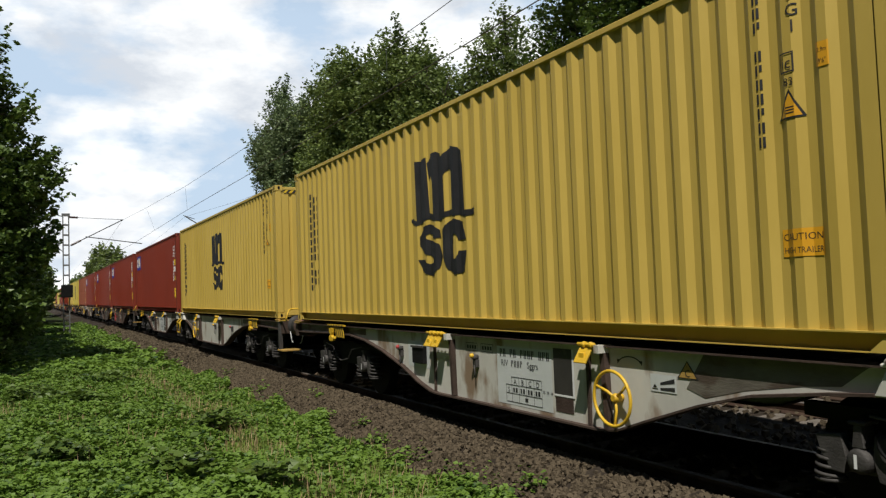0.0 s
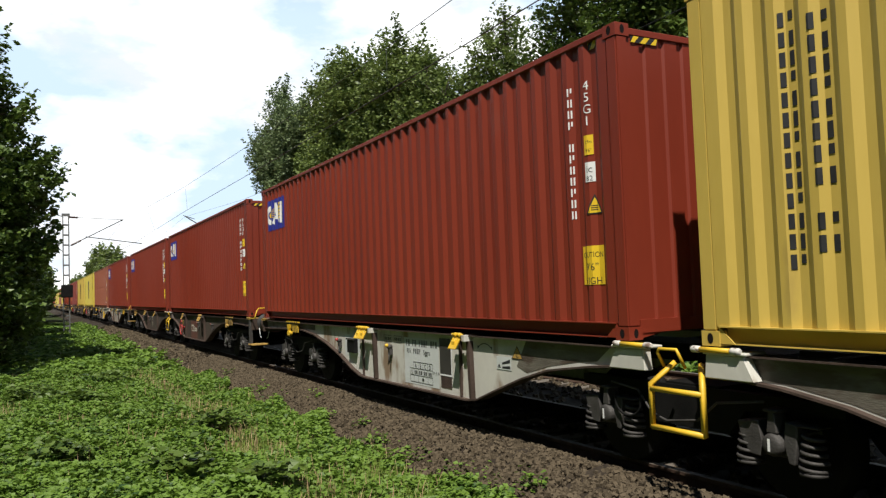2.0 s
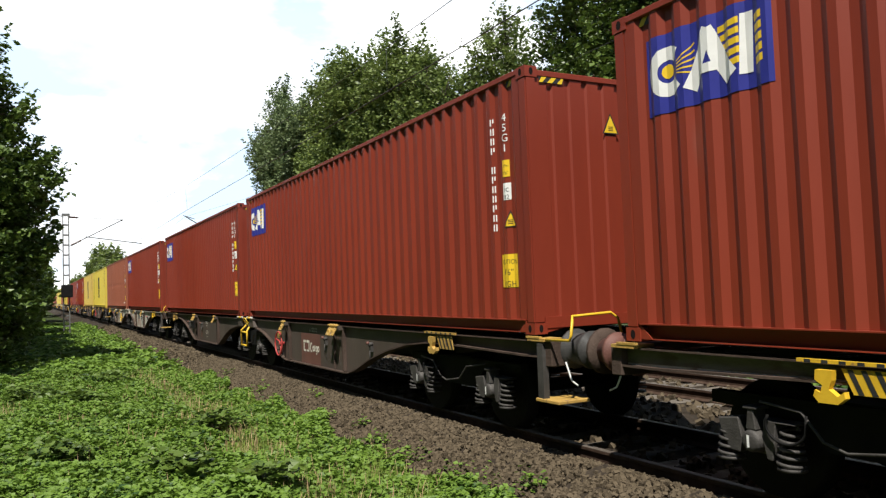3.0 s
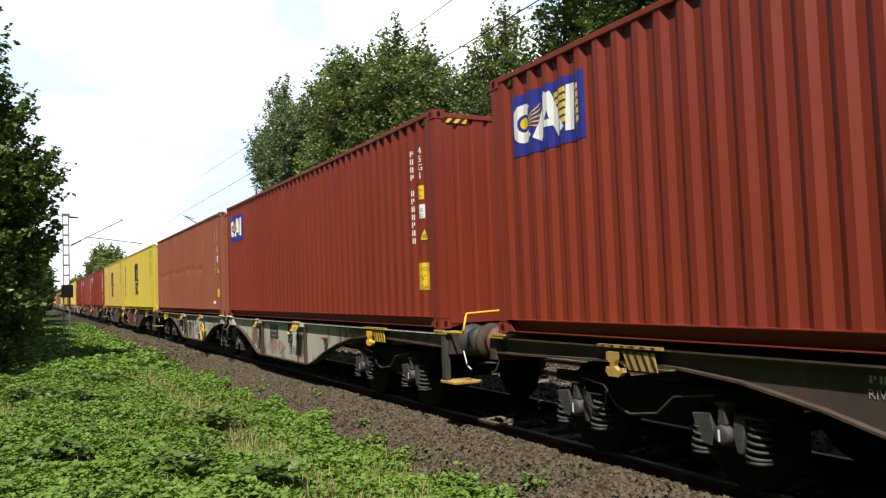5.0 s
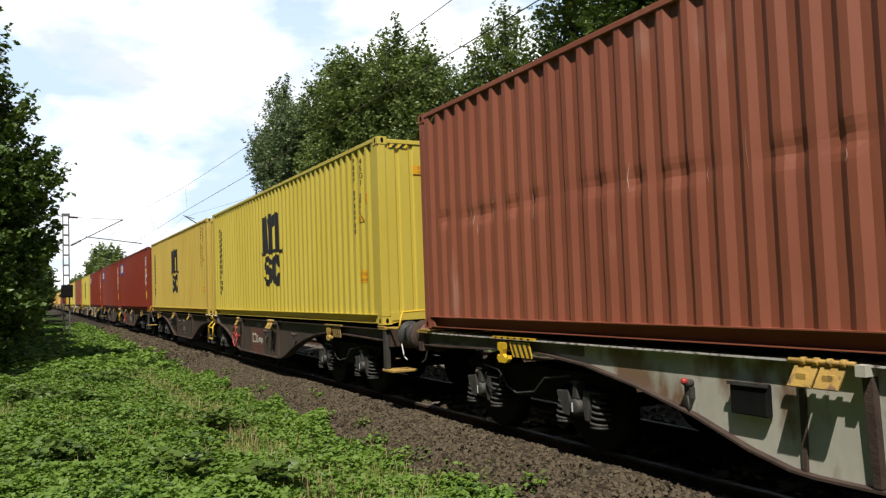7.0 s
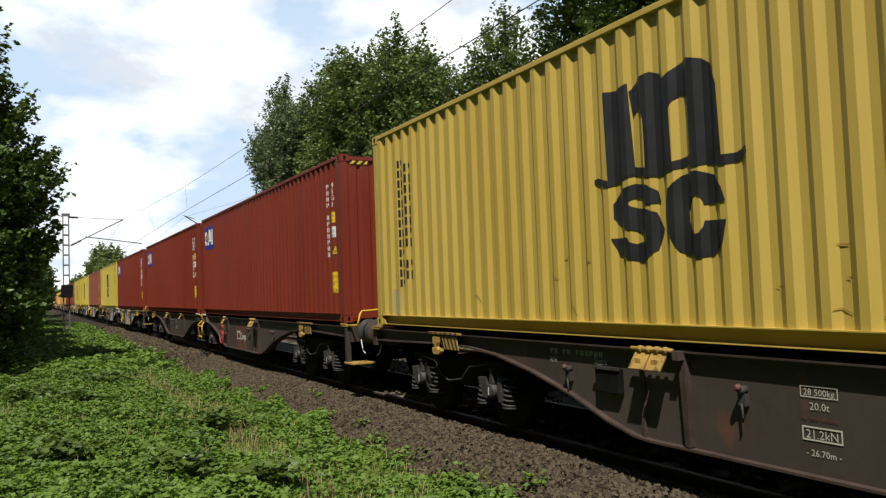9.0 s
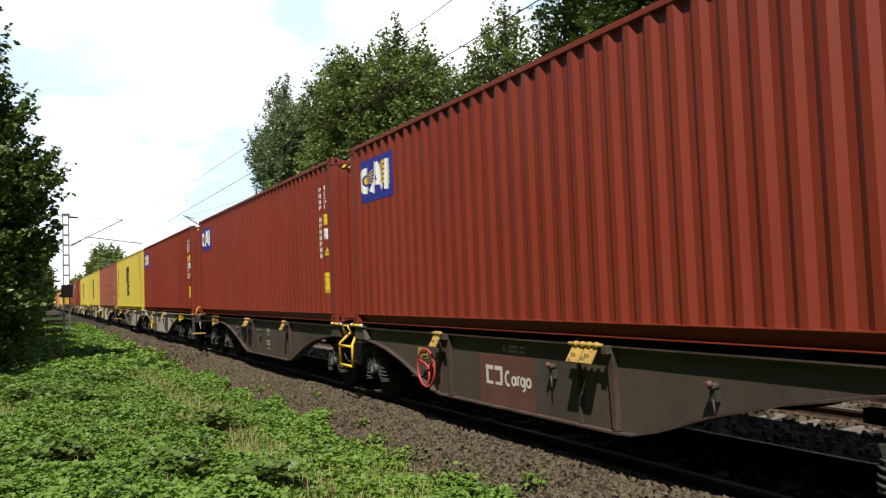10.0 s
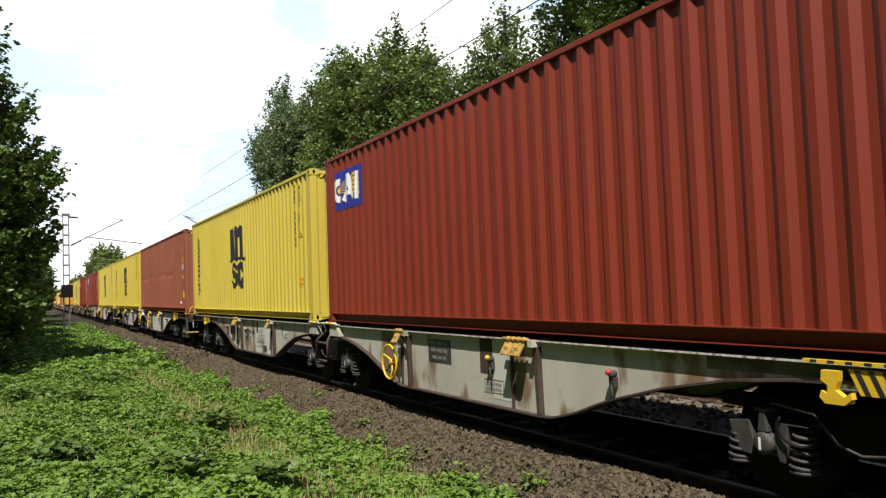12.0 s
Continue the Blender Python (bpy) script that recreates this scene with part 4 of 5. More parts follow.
def wagon(word, paint, wheel_paint, flap_paint, ladder_paint, wheel_side):
    """Articulated container wagon: two fish-belly frames on three bogies."""
    thing = new(word + "_container_wagon")
    m = M[paint]
    top, under = half_profile()
    proto = None
    for s in (-1, 1):
        pts = [(s * (a + (0.13 if s < 0 and 1.5 < a < 3.5 else 0.0)), b) for a, b in under]
        for y in (-1.12, 1.10):
            bm = bmesh.new()
            outline = pts + [(s * 0.45, top), (s * 12.75, top)]
            prism(bm, outline if s > 0 else outline[::-1], y, y + 0.02)
            web = part("side_sill", bm, m, thing)
            bm = bmesh.new()
            y0, y1 = (-1.187, -0.95) if y < 0 else (0.95, 1.187)
            box(bm, *sorted((s * 0.45, s * 12.85)), y0, y1, top + 0.008, top + 0.022)
            ob = part("top_flange", bm, M["edge_white"] if paint == "worn" else M["grime"], thing)
            bm = bmesh.new()
            y0, y1 = (-1.19, -1.02) if y < 0 else (1.02, 1.19)
            for (a, b), (c, d) in zip(pts, pts[1:]):
                prism(bm, [(a, b), (c, d), (c, d - 0.02), (a, b - 0.02)], y0, y1)
            part("bottom_flange", bm, M["grime"], thing)
        bm = bmesh.new()
        box(bm, *sorted((s * 0.6, s * 12.7)), -0.3, 0.3, 0.92, 1.09)
        for k in range(9):
            x = s * (1.2 + k * 1.4)
            box(bm, x - 0.06, x + 0.06, -1.09, 1.09, 0.98, 1.09)
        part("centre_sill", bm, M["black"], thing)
        # headstock, buffers, steps and hand rail of the outer end
        bm = bmesh.new()
        box(bm, *sorted((s * 12.72, s * 12.86)), -1.2, 1.2, 0.86, 1.14)
        soften(bm, 0.01)
        part("headstock", bm, M["grime"], thing)
        for y in (-0.875, 0.875):
            bm = bmesh.new()
            prof = [(0.0, 0.21), (0.03, 0.21), (0.035, 0.165), (0.26, 0.165), (0.27, 0.195), (0.31, 0.195), (0.315, 0.14), (0.46, 0.13)]
            lathe(bm, [(s * a, r) for a, r in prof], (s * 12.84, y, 1.03), "x", 18)
            buf = part("buffer", bm, M["rust" if s < 0 else "black_casing"], thing)
            bm = bmesh.new()
            lathe(bm, [(s * 0.46, 0.10), (s * 0.465, 0.23), (s * 0.485, 0.23), (s * 0.49, 0.19)], (s * 12.84, y, 1.03), "x", 18)
            part("buffer_plate", bm, M["grime"], buf)
            bm = bmesh.new()
            tube(bm, [(s * 12.88, y - 0.16, 0.9), (s * 12.98, y - 0.17, 0.72), (s * 13.08, y - 0.17, 0.68)], 0.009, 6)
            part("coupler_handle", bm, M["panel"], buf)
        if s > 0:
            bm = bmesh.new()
            box(bm, *sorted((s * 12.62, s * 13.02)), -1.25, -0.85, 0.495, 0.53)
            soften(bm, 0.006)
            step = part("step_board", bm, M["safety_dull"], thing)
            bm = bmesh.new()
            box(bm, *sorted((s * 12.66, s * 12.76)), -1.24, -1.17, 0.53, 1.1)
            part("step_bracket", bm, M["steel"], step)
            bm = bmesh.new()
            r = [(s * 12.8, -1.22, 1.14), (s * 13.2, -1.22, 1.15), (s * 13.23, -1.22, 1.2), (s * 13.18, -1.16, 1.34), (s * 13.1, -1.1, 1.38), (s * 13.1, -0.6, 1.40), (s * 13.12, -0.52, 1.34), (s * 13.16, -0.5, 1.14)]
            tube(bm, r, 0.015, 8)
            part("hand_rail", bm, M["safety"], thing)
        # towing hook with its striped plate
        bm = bmesh.new()
        xh = s * 10.45
        hz = [(xh - 0.42, 1.135), (xh + 0.42, 1.135)]
        box(bm, xh - 0.42, xh + 0.42, -1.235, -1.205, 1.118, 1.142)
        prism(bm, [(xh - 0.1, 1.09), (xh + 0.3, 1.09), (xh + 0.34, 0.925), (xh - 0.02, 0.925)], -1.215, -1.205)
        plate0 = part("hook_plate", bm, M["safety_dull" if paint == "dark" else "safety"], thing, "yellow and black striped plate")
        bm = bmesh.new()
        for k in range(4):
            a = xh - 0.06 + k * 0.095
            plate(bm, [(a + 0.075, 0.927), (a + 0.115, 0.927), (a + 0.04, 1.088), (a, 1.088)], 1.217)
        for k in range(6):
            a = xh - 0.36 + k * 0.13
            rect(bm, a, a + 0.05, 1.119, 1.141, 1.237)
        part("stripe", bm, M["ink"], plate0)
        bm = bmesh.new()
        prism(bm, [(xh - 0.28, 1.08), (xh - 0.12, 1.08), (xh - 0.13, 1.0), (xh - 0.16, 0.93), (xh - 0.08, 0.88), (xh - 0.02, 0.92), (xh - 0.01, 0.87), (xh - 0.08, 0.82), (xh - 0.26, 0.82), (xh - 0.31, 0.87), (xh - 0.29, 0.92), (xh - 0.24, 0.90), (xh - 0.22, 0.96), (xh - 0.29, 1.0)], -1.26, -1.21)
        for v in bm.verts:
            v.co.x, v.co.z = xh - 0.2 + (v.co.x - xh + 0.2) * 0.78, 1.06 + (v.co.z - 1.06) * 0.85
        part("towing_hook", bm, M["safety_dull" if paint == "dark" else "safety"], thing)
        flap(thing, 6.45 if s > 0 else -6.68, flap_paint, True, paint)
        flap(thing, 3.40 if s > 0 else -3.56, flap_paint, False, paint)
        if s == wheel_side:
            handwheel(thing, 3.06 if s > 0 else -3.21, 0.65, wheel_paint)
        # joint end: seat for the corner castings
        bm = bmesh.new()
        j = 0.45 if s > 0 else -0.26
        prism(bm, [(j, 1.12), (j + s * 0.36, 1.12), (j + s * 0.46, 0.93), (j - s * 0.02, 0.93)], -1.22, -1.125)
        box(bm, *sorted((j - s * 0.02, j + s * 0.40)), -1.235, -1.0, 1.12, 1.145)
        soften(bm, 0.008)
        part("corner_seat", bm, [m], thing)
        bm = bmesh.new()
        tube(bm, [(j - s * 0.04, -1.235, 1.155), (j + s * 0.26, -1.235, 1.155)], 0.022, 8)
        edge_bar = part("seat_edge", bm, M["safety"], thing)
        for x in (j - s * 0.08, j + s * 0.31):
            bm = bmesh.new()
            lathe(bm, [(-0.05, 0.016), (-0.035, 0.028), (0.035, 0.028), (0.05, 0.016)], (x, -1.235, 1.155), "x", 8)
            part("pin_end", bm, M["edge_white"], edge_bar, "worn white pin end")
        bm = bmesh.new()
        box(bm, *sorted((s * 12.5, s * 12.8)), -1.245, -1.0, 1.12, 1.15)
        box(bm, *sorted((s * 12.48, s * 12.72)), -1.25, -1.21, 1.15, 1.17)
        part("seat_edge", bm, M["safety_dull"], thing)
        # panels and fittings on the near web
        if s < 0:
            bm = bmesh.new()
            box(bm, *sorted((s * 7.50, s * 7.16)), -1.19, -1.122, 0.68, 0.92)
            soften(bm, 0.01)
            cab = part("document_holder", bm, M["black"], thing)
            bm = bmesh.new()
            box(bm, *sorted((s * 7.51, s * 7.15)), -1.205, -1.185, 0.90, 0.925)
            part("holder_rim", bm, M["steel"], cab)
        for x, mm in ((5.8, "steel"), (7.95, "steel")):
            bm = bmesh.new()
            lathe(bm, [(-0.07, 0.02), (-0.05, 0.035), (0.03, 0.03)], (s * x, -1.13, 0.86), "y", 10)
            box(bm, s * x - 0.035, s * x + 0.035, -1.17, -1.12, 0.74, 0.83)
            tube(bm, [(s * x, -1.17, 0.76), (s * x + 0.02, -1.18, 0.66), (s * x, -1.17, 0.62)], 0.009, 6)
            v0 = part("valve_handle", bm, M[mm], thing)
            bm = bmesh.new()
            lathe(bm, [(-0.1, 0.012), (-0.09, 0.026), (-0.06, 0.03), (-0.05, 0.015)], (s * x, -1.13, 0.88), "y", 10)
            part("knob", bm, M[("safety" if x < 6 else "signal") if paint != "dark" else "rust"], v0)
    markings(thing, paint)
    # ladder at the joint
    bm = bmesh.new()
    for x, lean in ((-0.12, 0.09), (0.45, -0.09)):
        tube(bm, [(x + lean * 1.6, -1.12, 1.02), (x, -1.27, 0.84), (x, -1.27, 0.47)], 0.026, 4)
    for z in (0.80, 0.48):
        tube(bm, [(-0.12, -1.27, z), (0.45, -1.27, z)], 0.028, 4)
    tube(bm, [(-0.08, -1.15, 0.98), (-0.08, -1.22, 1.10), (-0.06, -1.22, 1.135), (0.14, -1.22, 1.135), (0.16, -1.22, 1.10), (0.16, -1.15, 0.98)], 0.014, 8)
    part("ladder", bm, M[ladder_paint], thing)
    bm = bmesh.new()
    box(bm, -0.5, 0.5, -0.35, 0.35, 0.7, 1.05)
    soften(bm, 0.03)
    part("joint", bm, M["black"], thing)
    ab = axlebox(thing)
    spots = []
    for xc in (-10.48, 0.0, 10.48):
        bogie(thing, xc, 0.93, None)
        for dx in (-0.93, 0.93):
            spots.append(xc + dx)
    for n, x in enumerate(spots):
        wheelset(thing, x)
        for y, rz in ((-1.0, 0), (1.0, 180)):
            if n == 0 and rz == 0:
                ab.matrix_basis = pose(x, y, 0.47) @ Matrix.Scale(0.82, 4)
            else:
                again(ab, x, y, 0.47, rz)
    return thing


WKIND = {
    "grey": ("grey", "grey", "safety", "safety", "safety", 1, "light grey articulated container wagon with yellow fittings and rust stains"),
    "grey_turned": ("grey", "grey", "safety", "safety", "safety", -1, "light grey articulated container wagon with yellow fittings and rust stains"),
    "brown": ("brown", "dark", "signal", "safety_dull", "safety", 1, "dark brown articulated container wagon with red brake handwheel"),
    "weathered": ("weathered", "worn", "safety", "safety_dull", "grime", -1, "weathered light grey articulated container wagon with grimy steps"),
    "weathered_turned": ("weathered", "worn", "safety", "safety_dull", "grime", 1, "weathered light grey articulated container wagon with grimy steps"),
}
WAGONS = ["grey_turned", "grey", "brown", "weathered", "brown", "brown", "weathered_turned", "grey"] + ["grey", "brown", "weathered_turned"] * 5
firstw, ROLLING = {}, []
for k, kind in enumerate(WAGONS):
    x = -2.340 - PITCH * k
    word, *rest, label = WKIND[kind]
    if kind not in firstw:
        thing = wagon(word, *rest)
        tagged(thing, label, "rail wagon", "wagons of the train")
        thing.matrix_basis = pose(x, YC, 0)
        firstw[kind] = thing
    else:
        thing = copy_thing(firstw[kind], pose(x, YC, 0))
    MOVERS.append((thing, x, YC, 0.0))
    if k < 7:
        ROLLING.append(thing)

# faded scrawl on one wagon
SCRAWL = (
    [(4.38, 0.38), (4.48, 0.55), (4.55, 0.72), (4.62, 0.70), (4.60, 0.52), (4.62, 0.40)],
    [(4.44, 0.50), (4.56, 0.53), (4.70, 0.52)],
    [(4.66, 0.42), (4.66, 0.70), (4.76, 0.68), (4.76, 0.56), (4.68, 0.54), (4.80, 0.42)],
    [(4.84, 0.68), (4.86, 0.56), (4.94, 0.52)],
    arc(5.04, 0.55, 0.085, 0.13, 20, 380, 14),
    [(5.12, 0.44), (5.20, 0.70), (5.30, 0.60), (5.42, 0.56), (5.30, 0.53), (5.20, 0.54)],
    [(5.18, 0.48), (5.30, 0.50), (5.40, 0.40), (5.43, 0.36)],
)
for k, pts in enumerate(SCRAWL):
    bm = bmesh.new()
    stroke(bm, [(x - 0.13, z) for x, z in pts], [0.02] + [0.042] * (len(pts) - 2) + [0.018], 1.127 + 0.0005 * k)
    part("faded_scrawl", bm, M["scrawl"], firstw["weathered"])


# ---- ground and track ----
def profile(y):
    """Height of the ground across the line."""
    pts = [(-1600, -0.4), (-9, -0.4), (1.0, -0.42), (3.3, -0.5), (3.75, -0.47), (4.5, -0.2), (4.72, -0.15), (4.95, -0.115), (5.02, -0.13), (5.16, -0.2), (11.2, -0.19), (11.35, -0.22), (12.2, -0.45), (13.0, -0.4), (1600, -0.4)]
    for (a, za), (b, zb) in zip(pts, pts[1:]):
        if y <= b:
            return za + (zb - za) * (y - a) / (b - a)
    return pts[-1][1]


def ground():
    xs = [400, 120, 40] + [12 - 0.2 * k for k in range(220)] + [-32.4 - 0.4 * k for k in range(43)] + [-50 - 2 * k for k in range(40)] + [-140, -180, -260, -400, -700, -1600]
    ys = [-1600, -400, -120, -50, -25, -14, -9] + [-7 + 0.35 * k for k in range(30)] + [3.4 + 0.12 * k for k in range(16)] + [5.4 + 0.35 * k for k in range(22)] + [14, 16, 20, 40, 100, 400, 1600]
    bm = bmesh.new()
    grid = []
    for x in xs:
        col = []
        for y in ys:
            z = profile(y)
            if -60 < x < 12.5 and -8 < y < 13:
                z += 0.035 * noise.noise((x * 1.3, y * 1.3, 0)) + (0.04 * math.cos(x * math.tau / 0.6) if 4.6 < y < 5.06 else 0.0) + (0.06 * noise.noise((x * 0.4, y * 0.4, 5)) if y < 3.4 else 0.0)
            col.append(bm.verts.new((x, y, z)))
        grid.append(col)
    for a, b in zip(grid, grid[1:]):
        for k in range(len(ys) - 1):
            f = bm.faces.new((a[k], b[k], b[k + 1], a[k + 1]))
            yc = (ys[k] + ys[k + 1]) / 2
            f.material_index = 1 if 3.5 < yc < 12.3 else 0
            f.smooth = True
    bmesh.ops.recalc_face_normals(bm, faces=bm.faces)
    ob = part("ground", bm, [M["earth"], M["soil"]], None)
    tagged(ob, "green verge with a brown ballast bed along the track", "ground", kind="structure")


def stones(name, count, xr, yr, size, seed):
    """Loose ballast stones, each an uneven lump."""
    rng = np.random.default_rng(seed)
    base = np.array([(-1, -1, -1), (1, -1, -1), (1, 1, -1), (-1, 1, -1), (-1, -1, 1), (1, -1, 1), (1, 1, 1), (-1, 1, 1)], float) * 0.55
    quads = np.array([(0, 3, 2, 1), (4, 5, 6, 7), (0, 1, 5, 4), (1, 2, 6, 5), (2, 3, 7, 6), (3, 0, 4, 7)])
    vs, fs = [], []
    for i in range(count):
        x, y = xr[0] + (xr[1] - xr[0]) * rng.random() ** 1.0, yr[0] + (yr[1] - yr[0]) * rng.random()
        s = size * (0.6 + 0.8 * rng.random())
        q = Euler(rng.random(3) * 6.3).to_matrix()
        p = base * (1 + 0.45 * (rng.random((8, 3)) - 0.5)) * (s, s * 0.8, s * 0.62)
        p = p @ np.array(q).T + (x, y, profile(y) + 0.012 + 0.02 * rng.random())
        fs += (quads + 8 * i).tolist()
        vs += p.tolist()
    me = bpy.data.meshes.new(name)
    me.from_pydata(vs, [], fs)
    me.materials.append(M["stone"])
    return tagged(new(name, me), "loose brown ballast stones beside the rails", "ballast", kind="stuff")


def track(yt, count):
    thing = new("railway_track")
    prof = [(-0.075, -0.172), (0.075, -0.172), (0.075, -0.16), (0.012, -0.135), (0.009, -0.05), (0.036, -0.035), (0.036, -0.006), (0.03, 0.0), (-0.03, 0.0), (-0.036, -0.006), (-0.036, -0.035), (-0.009, -0.05), (-0.012, -0.135), (-0.075, -0.16)]
    for s in (-1, 1):
        bm = bmesh.new()
        yc = yt + s * 0.7535
        a = [bm.verts.new((60, yc + y, z)) for y, z in prof]
        b = [bm.verts.new((-900, yc + y, z)) for y, z in prof]
        for i in range(len(prof)):
            f = bm.faces.new((a[i], b[i], b[(i + 1) % len(prof)], a[(i + 1) % len(prof)]))
            f.material_index = 0 if i in (6, 7, 8) else 1
        bm.faces.new(a), bm.faces.new(b[::-1])
        bmesh.ops.recalc_face_normals(bm, faces=bm.faces)
        part("rail", bm, [M["rail"], M["railside"]], thing, "worn steel rail")
    bm = bmesh.new()
    box(bm, -0.13, 0.13, -1.28, 1.28, -0.32, -0.175)
    soften(bm, 0.015)
    sl = part("sleeper", bm, M["sleeper"], thing)
    sl.matrix_basis = pose(3.0, yt, 0)
    for k in range(1, count):
        again(sl, 3.0 - 0.6 * k, yt, 0)
    tagged(thing, "railway track with worn rails and sleepers on brown ballast", "track", kind="structure")


# ---- plants ----
def sprays(name, points, size, mat, parent=None, flat=0.5, slim=0.45, seed=1, shape=None):
    """Many small folded leaves at the given places."""
    rng = np.random.default_rng(seed)
    n = len(points)
    s = size * (0.6 + 0.8 * rng.random(n))
    yaw = rng.random(n) * math.tau
    pitch = (rng.random(n) - 0.35) * 2 * (1 - flat)
    roll = (rng.random(n) - 0.5) * 2 * (1 - flat) * 1.4
    d = np.stack([np.cos(yaw) * np.cos(pitch), np.sin(yaw) * np.cos(pitch), np.sin(pitch)], 1)
    side = np.stack([-np.sin(yaw), np.cos(yaw), np.zeros(n)], 1)
    up = np.cross(d, side)
    w = side * np.cos(roll)[:, None] + up * np.sin(roll)[:, None]
    nrm = np.cross(d, w)
    s = s[:, None]
    v = np.stack([points - d * s * 0.5, points - d * s * 0.05 + w * s * slim + nrm * s * 0.10, points + d * s * 0.5 - nrm * s * 0.06, points - d * s * 0.05 - w * s * slim + nrm * s * 0.10], 1).reshape(-1, 3)
    idx = np.arange(n)[:, None] * 4
    f = np.concatenate([idx + (0, 1, 2), idx + (0, 2, 3)], 1).reshape(-1, 3)
    me = bpy.data.meshes.new(name)
    me.from_pydata(v.tolist(), [], f.tolist())
    me.materials.append(M[mat])
    ob = new(name, me)
    ob.parent = parent
    return ob


def blades(name, points, height, mat, seed=2):
    rng = np.random.default_rng(seed)
    n = len(points)
    h = height * (0.5 + rng.random(n))[:, None]
    yaw = rng.random(n) * math.tau
    d = np.stack([np.cos(yaw), np.sin(yaw), np.zeros(n)], 1)
    side = np.stack([-np.sin(yaw), np.cos(yaw), np.zeros(n)], 1) * 0.006
    lean = (rng.random(n) * 0.55)[:, None]
    top = points + d * h * lean + np.array((0, 0, 1)) * h
    mid = points + d * h * lean * 0.35 + np.array((0, 0, 0.55)) * h
    v = np.stack([points - side, points + side, mid + side * 0.8, mid - side * 0.8, top], 1).reshape(-1, 3)
    i = (np.arange(n) * 5).tolist()
    f = [q for k in i for q in ((k, k + 1, k + 2, k + 3), (k + 3, k + 2, k + 4))]
    me = bpy.data.meshes.new(name)
    me.from_pydata(v.tolist(), [], f)
    me.materials.append(M[mat])
    return new(name, me)


def edge(x):
    return 3.95 + 0.28 * noise.noise((x * 0.7, 1.0, 0)) + 0.12 * noise.noise((x * 2.3, 4.0, 0))


def verge():
    rng = np.random.default_rng(5)
    herbs, far_herbs, grass, dry = [], [], [], []

    def scatter(n, x0, x1, y0, y1):
        return np.stack([x0 + (x1 - x0) * rng.random(n), y0 + (y1 - y0) * rng.random(n)], 1)

    for x, y in scatter(330000, -24, -5.5, -1.2, 4.2):
        patch = noise.noise((x * 0.9, y * 0.9, 2.0)) + 0.5 * noise.noise((x * 2.4, y * 2.4, 7.0))
        path = math.exp(-((y - 2.75) / 0.45) ** 2)
        if y > edge(x) + 0.1 * patch:
            continue
        g = profile(y)
        lush = 0.72 + 0.5 * patch - 0.42 * path
        if rng.random() < lush:
            top = 0.06 + 0.20 * max(0.0, 0.55 + patch) * (1 - 0.7 * path) * (0.6 if y > 3.2 else 1.0)
            herbs.append((x, y, g + top * (0.45 + 0.65 * rng.random())))
        elif rng.random() < 0.5:
            (dry if rng.random() < 0.05 + 0.06 * path else grass).append((x, y, g - 0.01))
    for x, y in scatter(60000, -80, -24, -3.0, 4.2):
        patch = noise.noise((x * 0.6, y * 0.9, 2.0))
        path = math.exp(-((y - 2.9) / 0.4) ** 2)
        if y > edge(x) or rng.random() > 0.75 + 0.5 * patch - 0.5 * path:
            continue
        far_herbs.append((x, y, profile(y) + (0.1 + 0.3 * max(0, patch + 0.4)) * rng.random() * (1 - 0.6 * path)))
    tagged(sprays("nettle_patch", np.array(herbs), 0.068, "herb", flat=0.5, seed=3), "dense light green nettles and brambles on the verge", "plants", kind="stuff")
    tagged(sprays("verge_herbs", np.array(far_herbs), 0.17, "herb", flat=0.6, seed=4), "green herbs along the track further off", "plants", kind="stuff")
    tagged(blades("verge_grass", np.array(grass), 0.11, "grass"), "long grass between the nettles", "grass", kind="stuff")
    tagged(blades("dry_stems", np.array(dry), 0.2, "dry", 9), "dry brown stems in the grass", "grass", kind="stuff")
    tufts = []
    for cx, cy, n, r in ((-9.6, 4.05, 110, 0.12), (-8.6, 4.0, 200, 0.2), (-7.1, 4.0, 240, 0.22), (-13.4, 4.5, 40, 0.07), (-10.6, 4.25, 40, 0.07), (-16.0, 4.2, 60, 0.1), (-6.3, 4.3, 80, 0.1), (-19.5, 4.3, 60, 0.1), (-11.8, 4.1, 90, 0.12), (-14.6, 4.05, 80, 0.12)):
        a = rng.normal(size=(n, 3)) * (r, r, 0.05) + (cx, cy, profile(cy) + 0.09)
        tufts += a.tolist()
    tagged(sprays("ballast_weeds", np.array(tufts), 0.055, "herb", flat=0.6, seed=6), "small green weeds growing in the ballast", "plants", kind="stuff")
    near = [(x, y, profile(y) + 0.04 + 0.16 * rng.random()) for x, y in scatter(26000, -5.5, 7, -7, 3.9) if y < edge(x)]
    near += [(x, y, profile(y) + 0.04 + 0.16 * rng.random()) for x, y in scatter(16000, -24, -5.5, -8, -1.2)]
    tagged(sprays("verge_herbs", np.array(near), 0.14, "herb", flat=0.6, seed=14), "low green herbs on the trodden verge", "plants", kind="stuff")
    dark = []
    for cx, cy, n, r in ((-16.8, 0.7, 260, 0.22), (-12.6, 2.55, 240, 0.2), (-9.4, 1.55, 220, 0.2), (-18.5, -0.1, 260, 0.28), (-8.3, 2.2, 160, 0.16), (-11.0, 0.3, 200, 0.2), (-21.0, 1.6, 260, 0.3)):
        dark += (rng.normal(size=(n, 3)) * (r, r, 0.07) + (cx, cy, profile(cy) + 0.26)).tolist()
    tagged(sprays("bramble", np.array(dark), 0.12, "leaf_c", flat=0.6, seed=15), "darker bramble shoots among the nettles", "plants", kind="stuff")
    strip = scatter(16000, -60, 0, 12.2, 15.5)
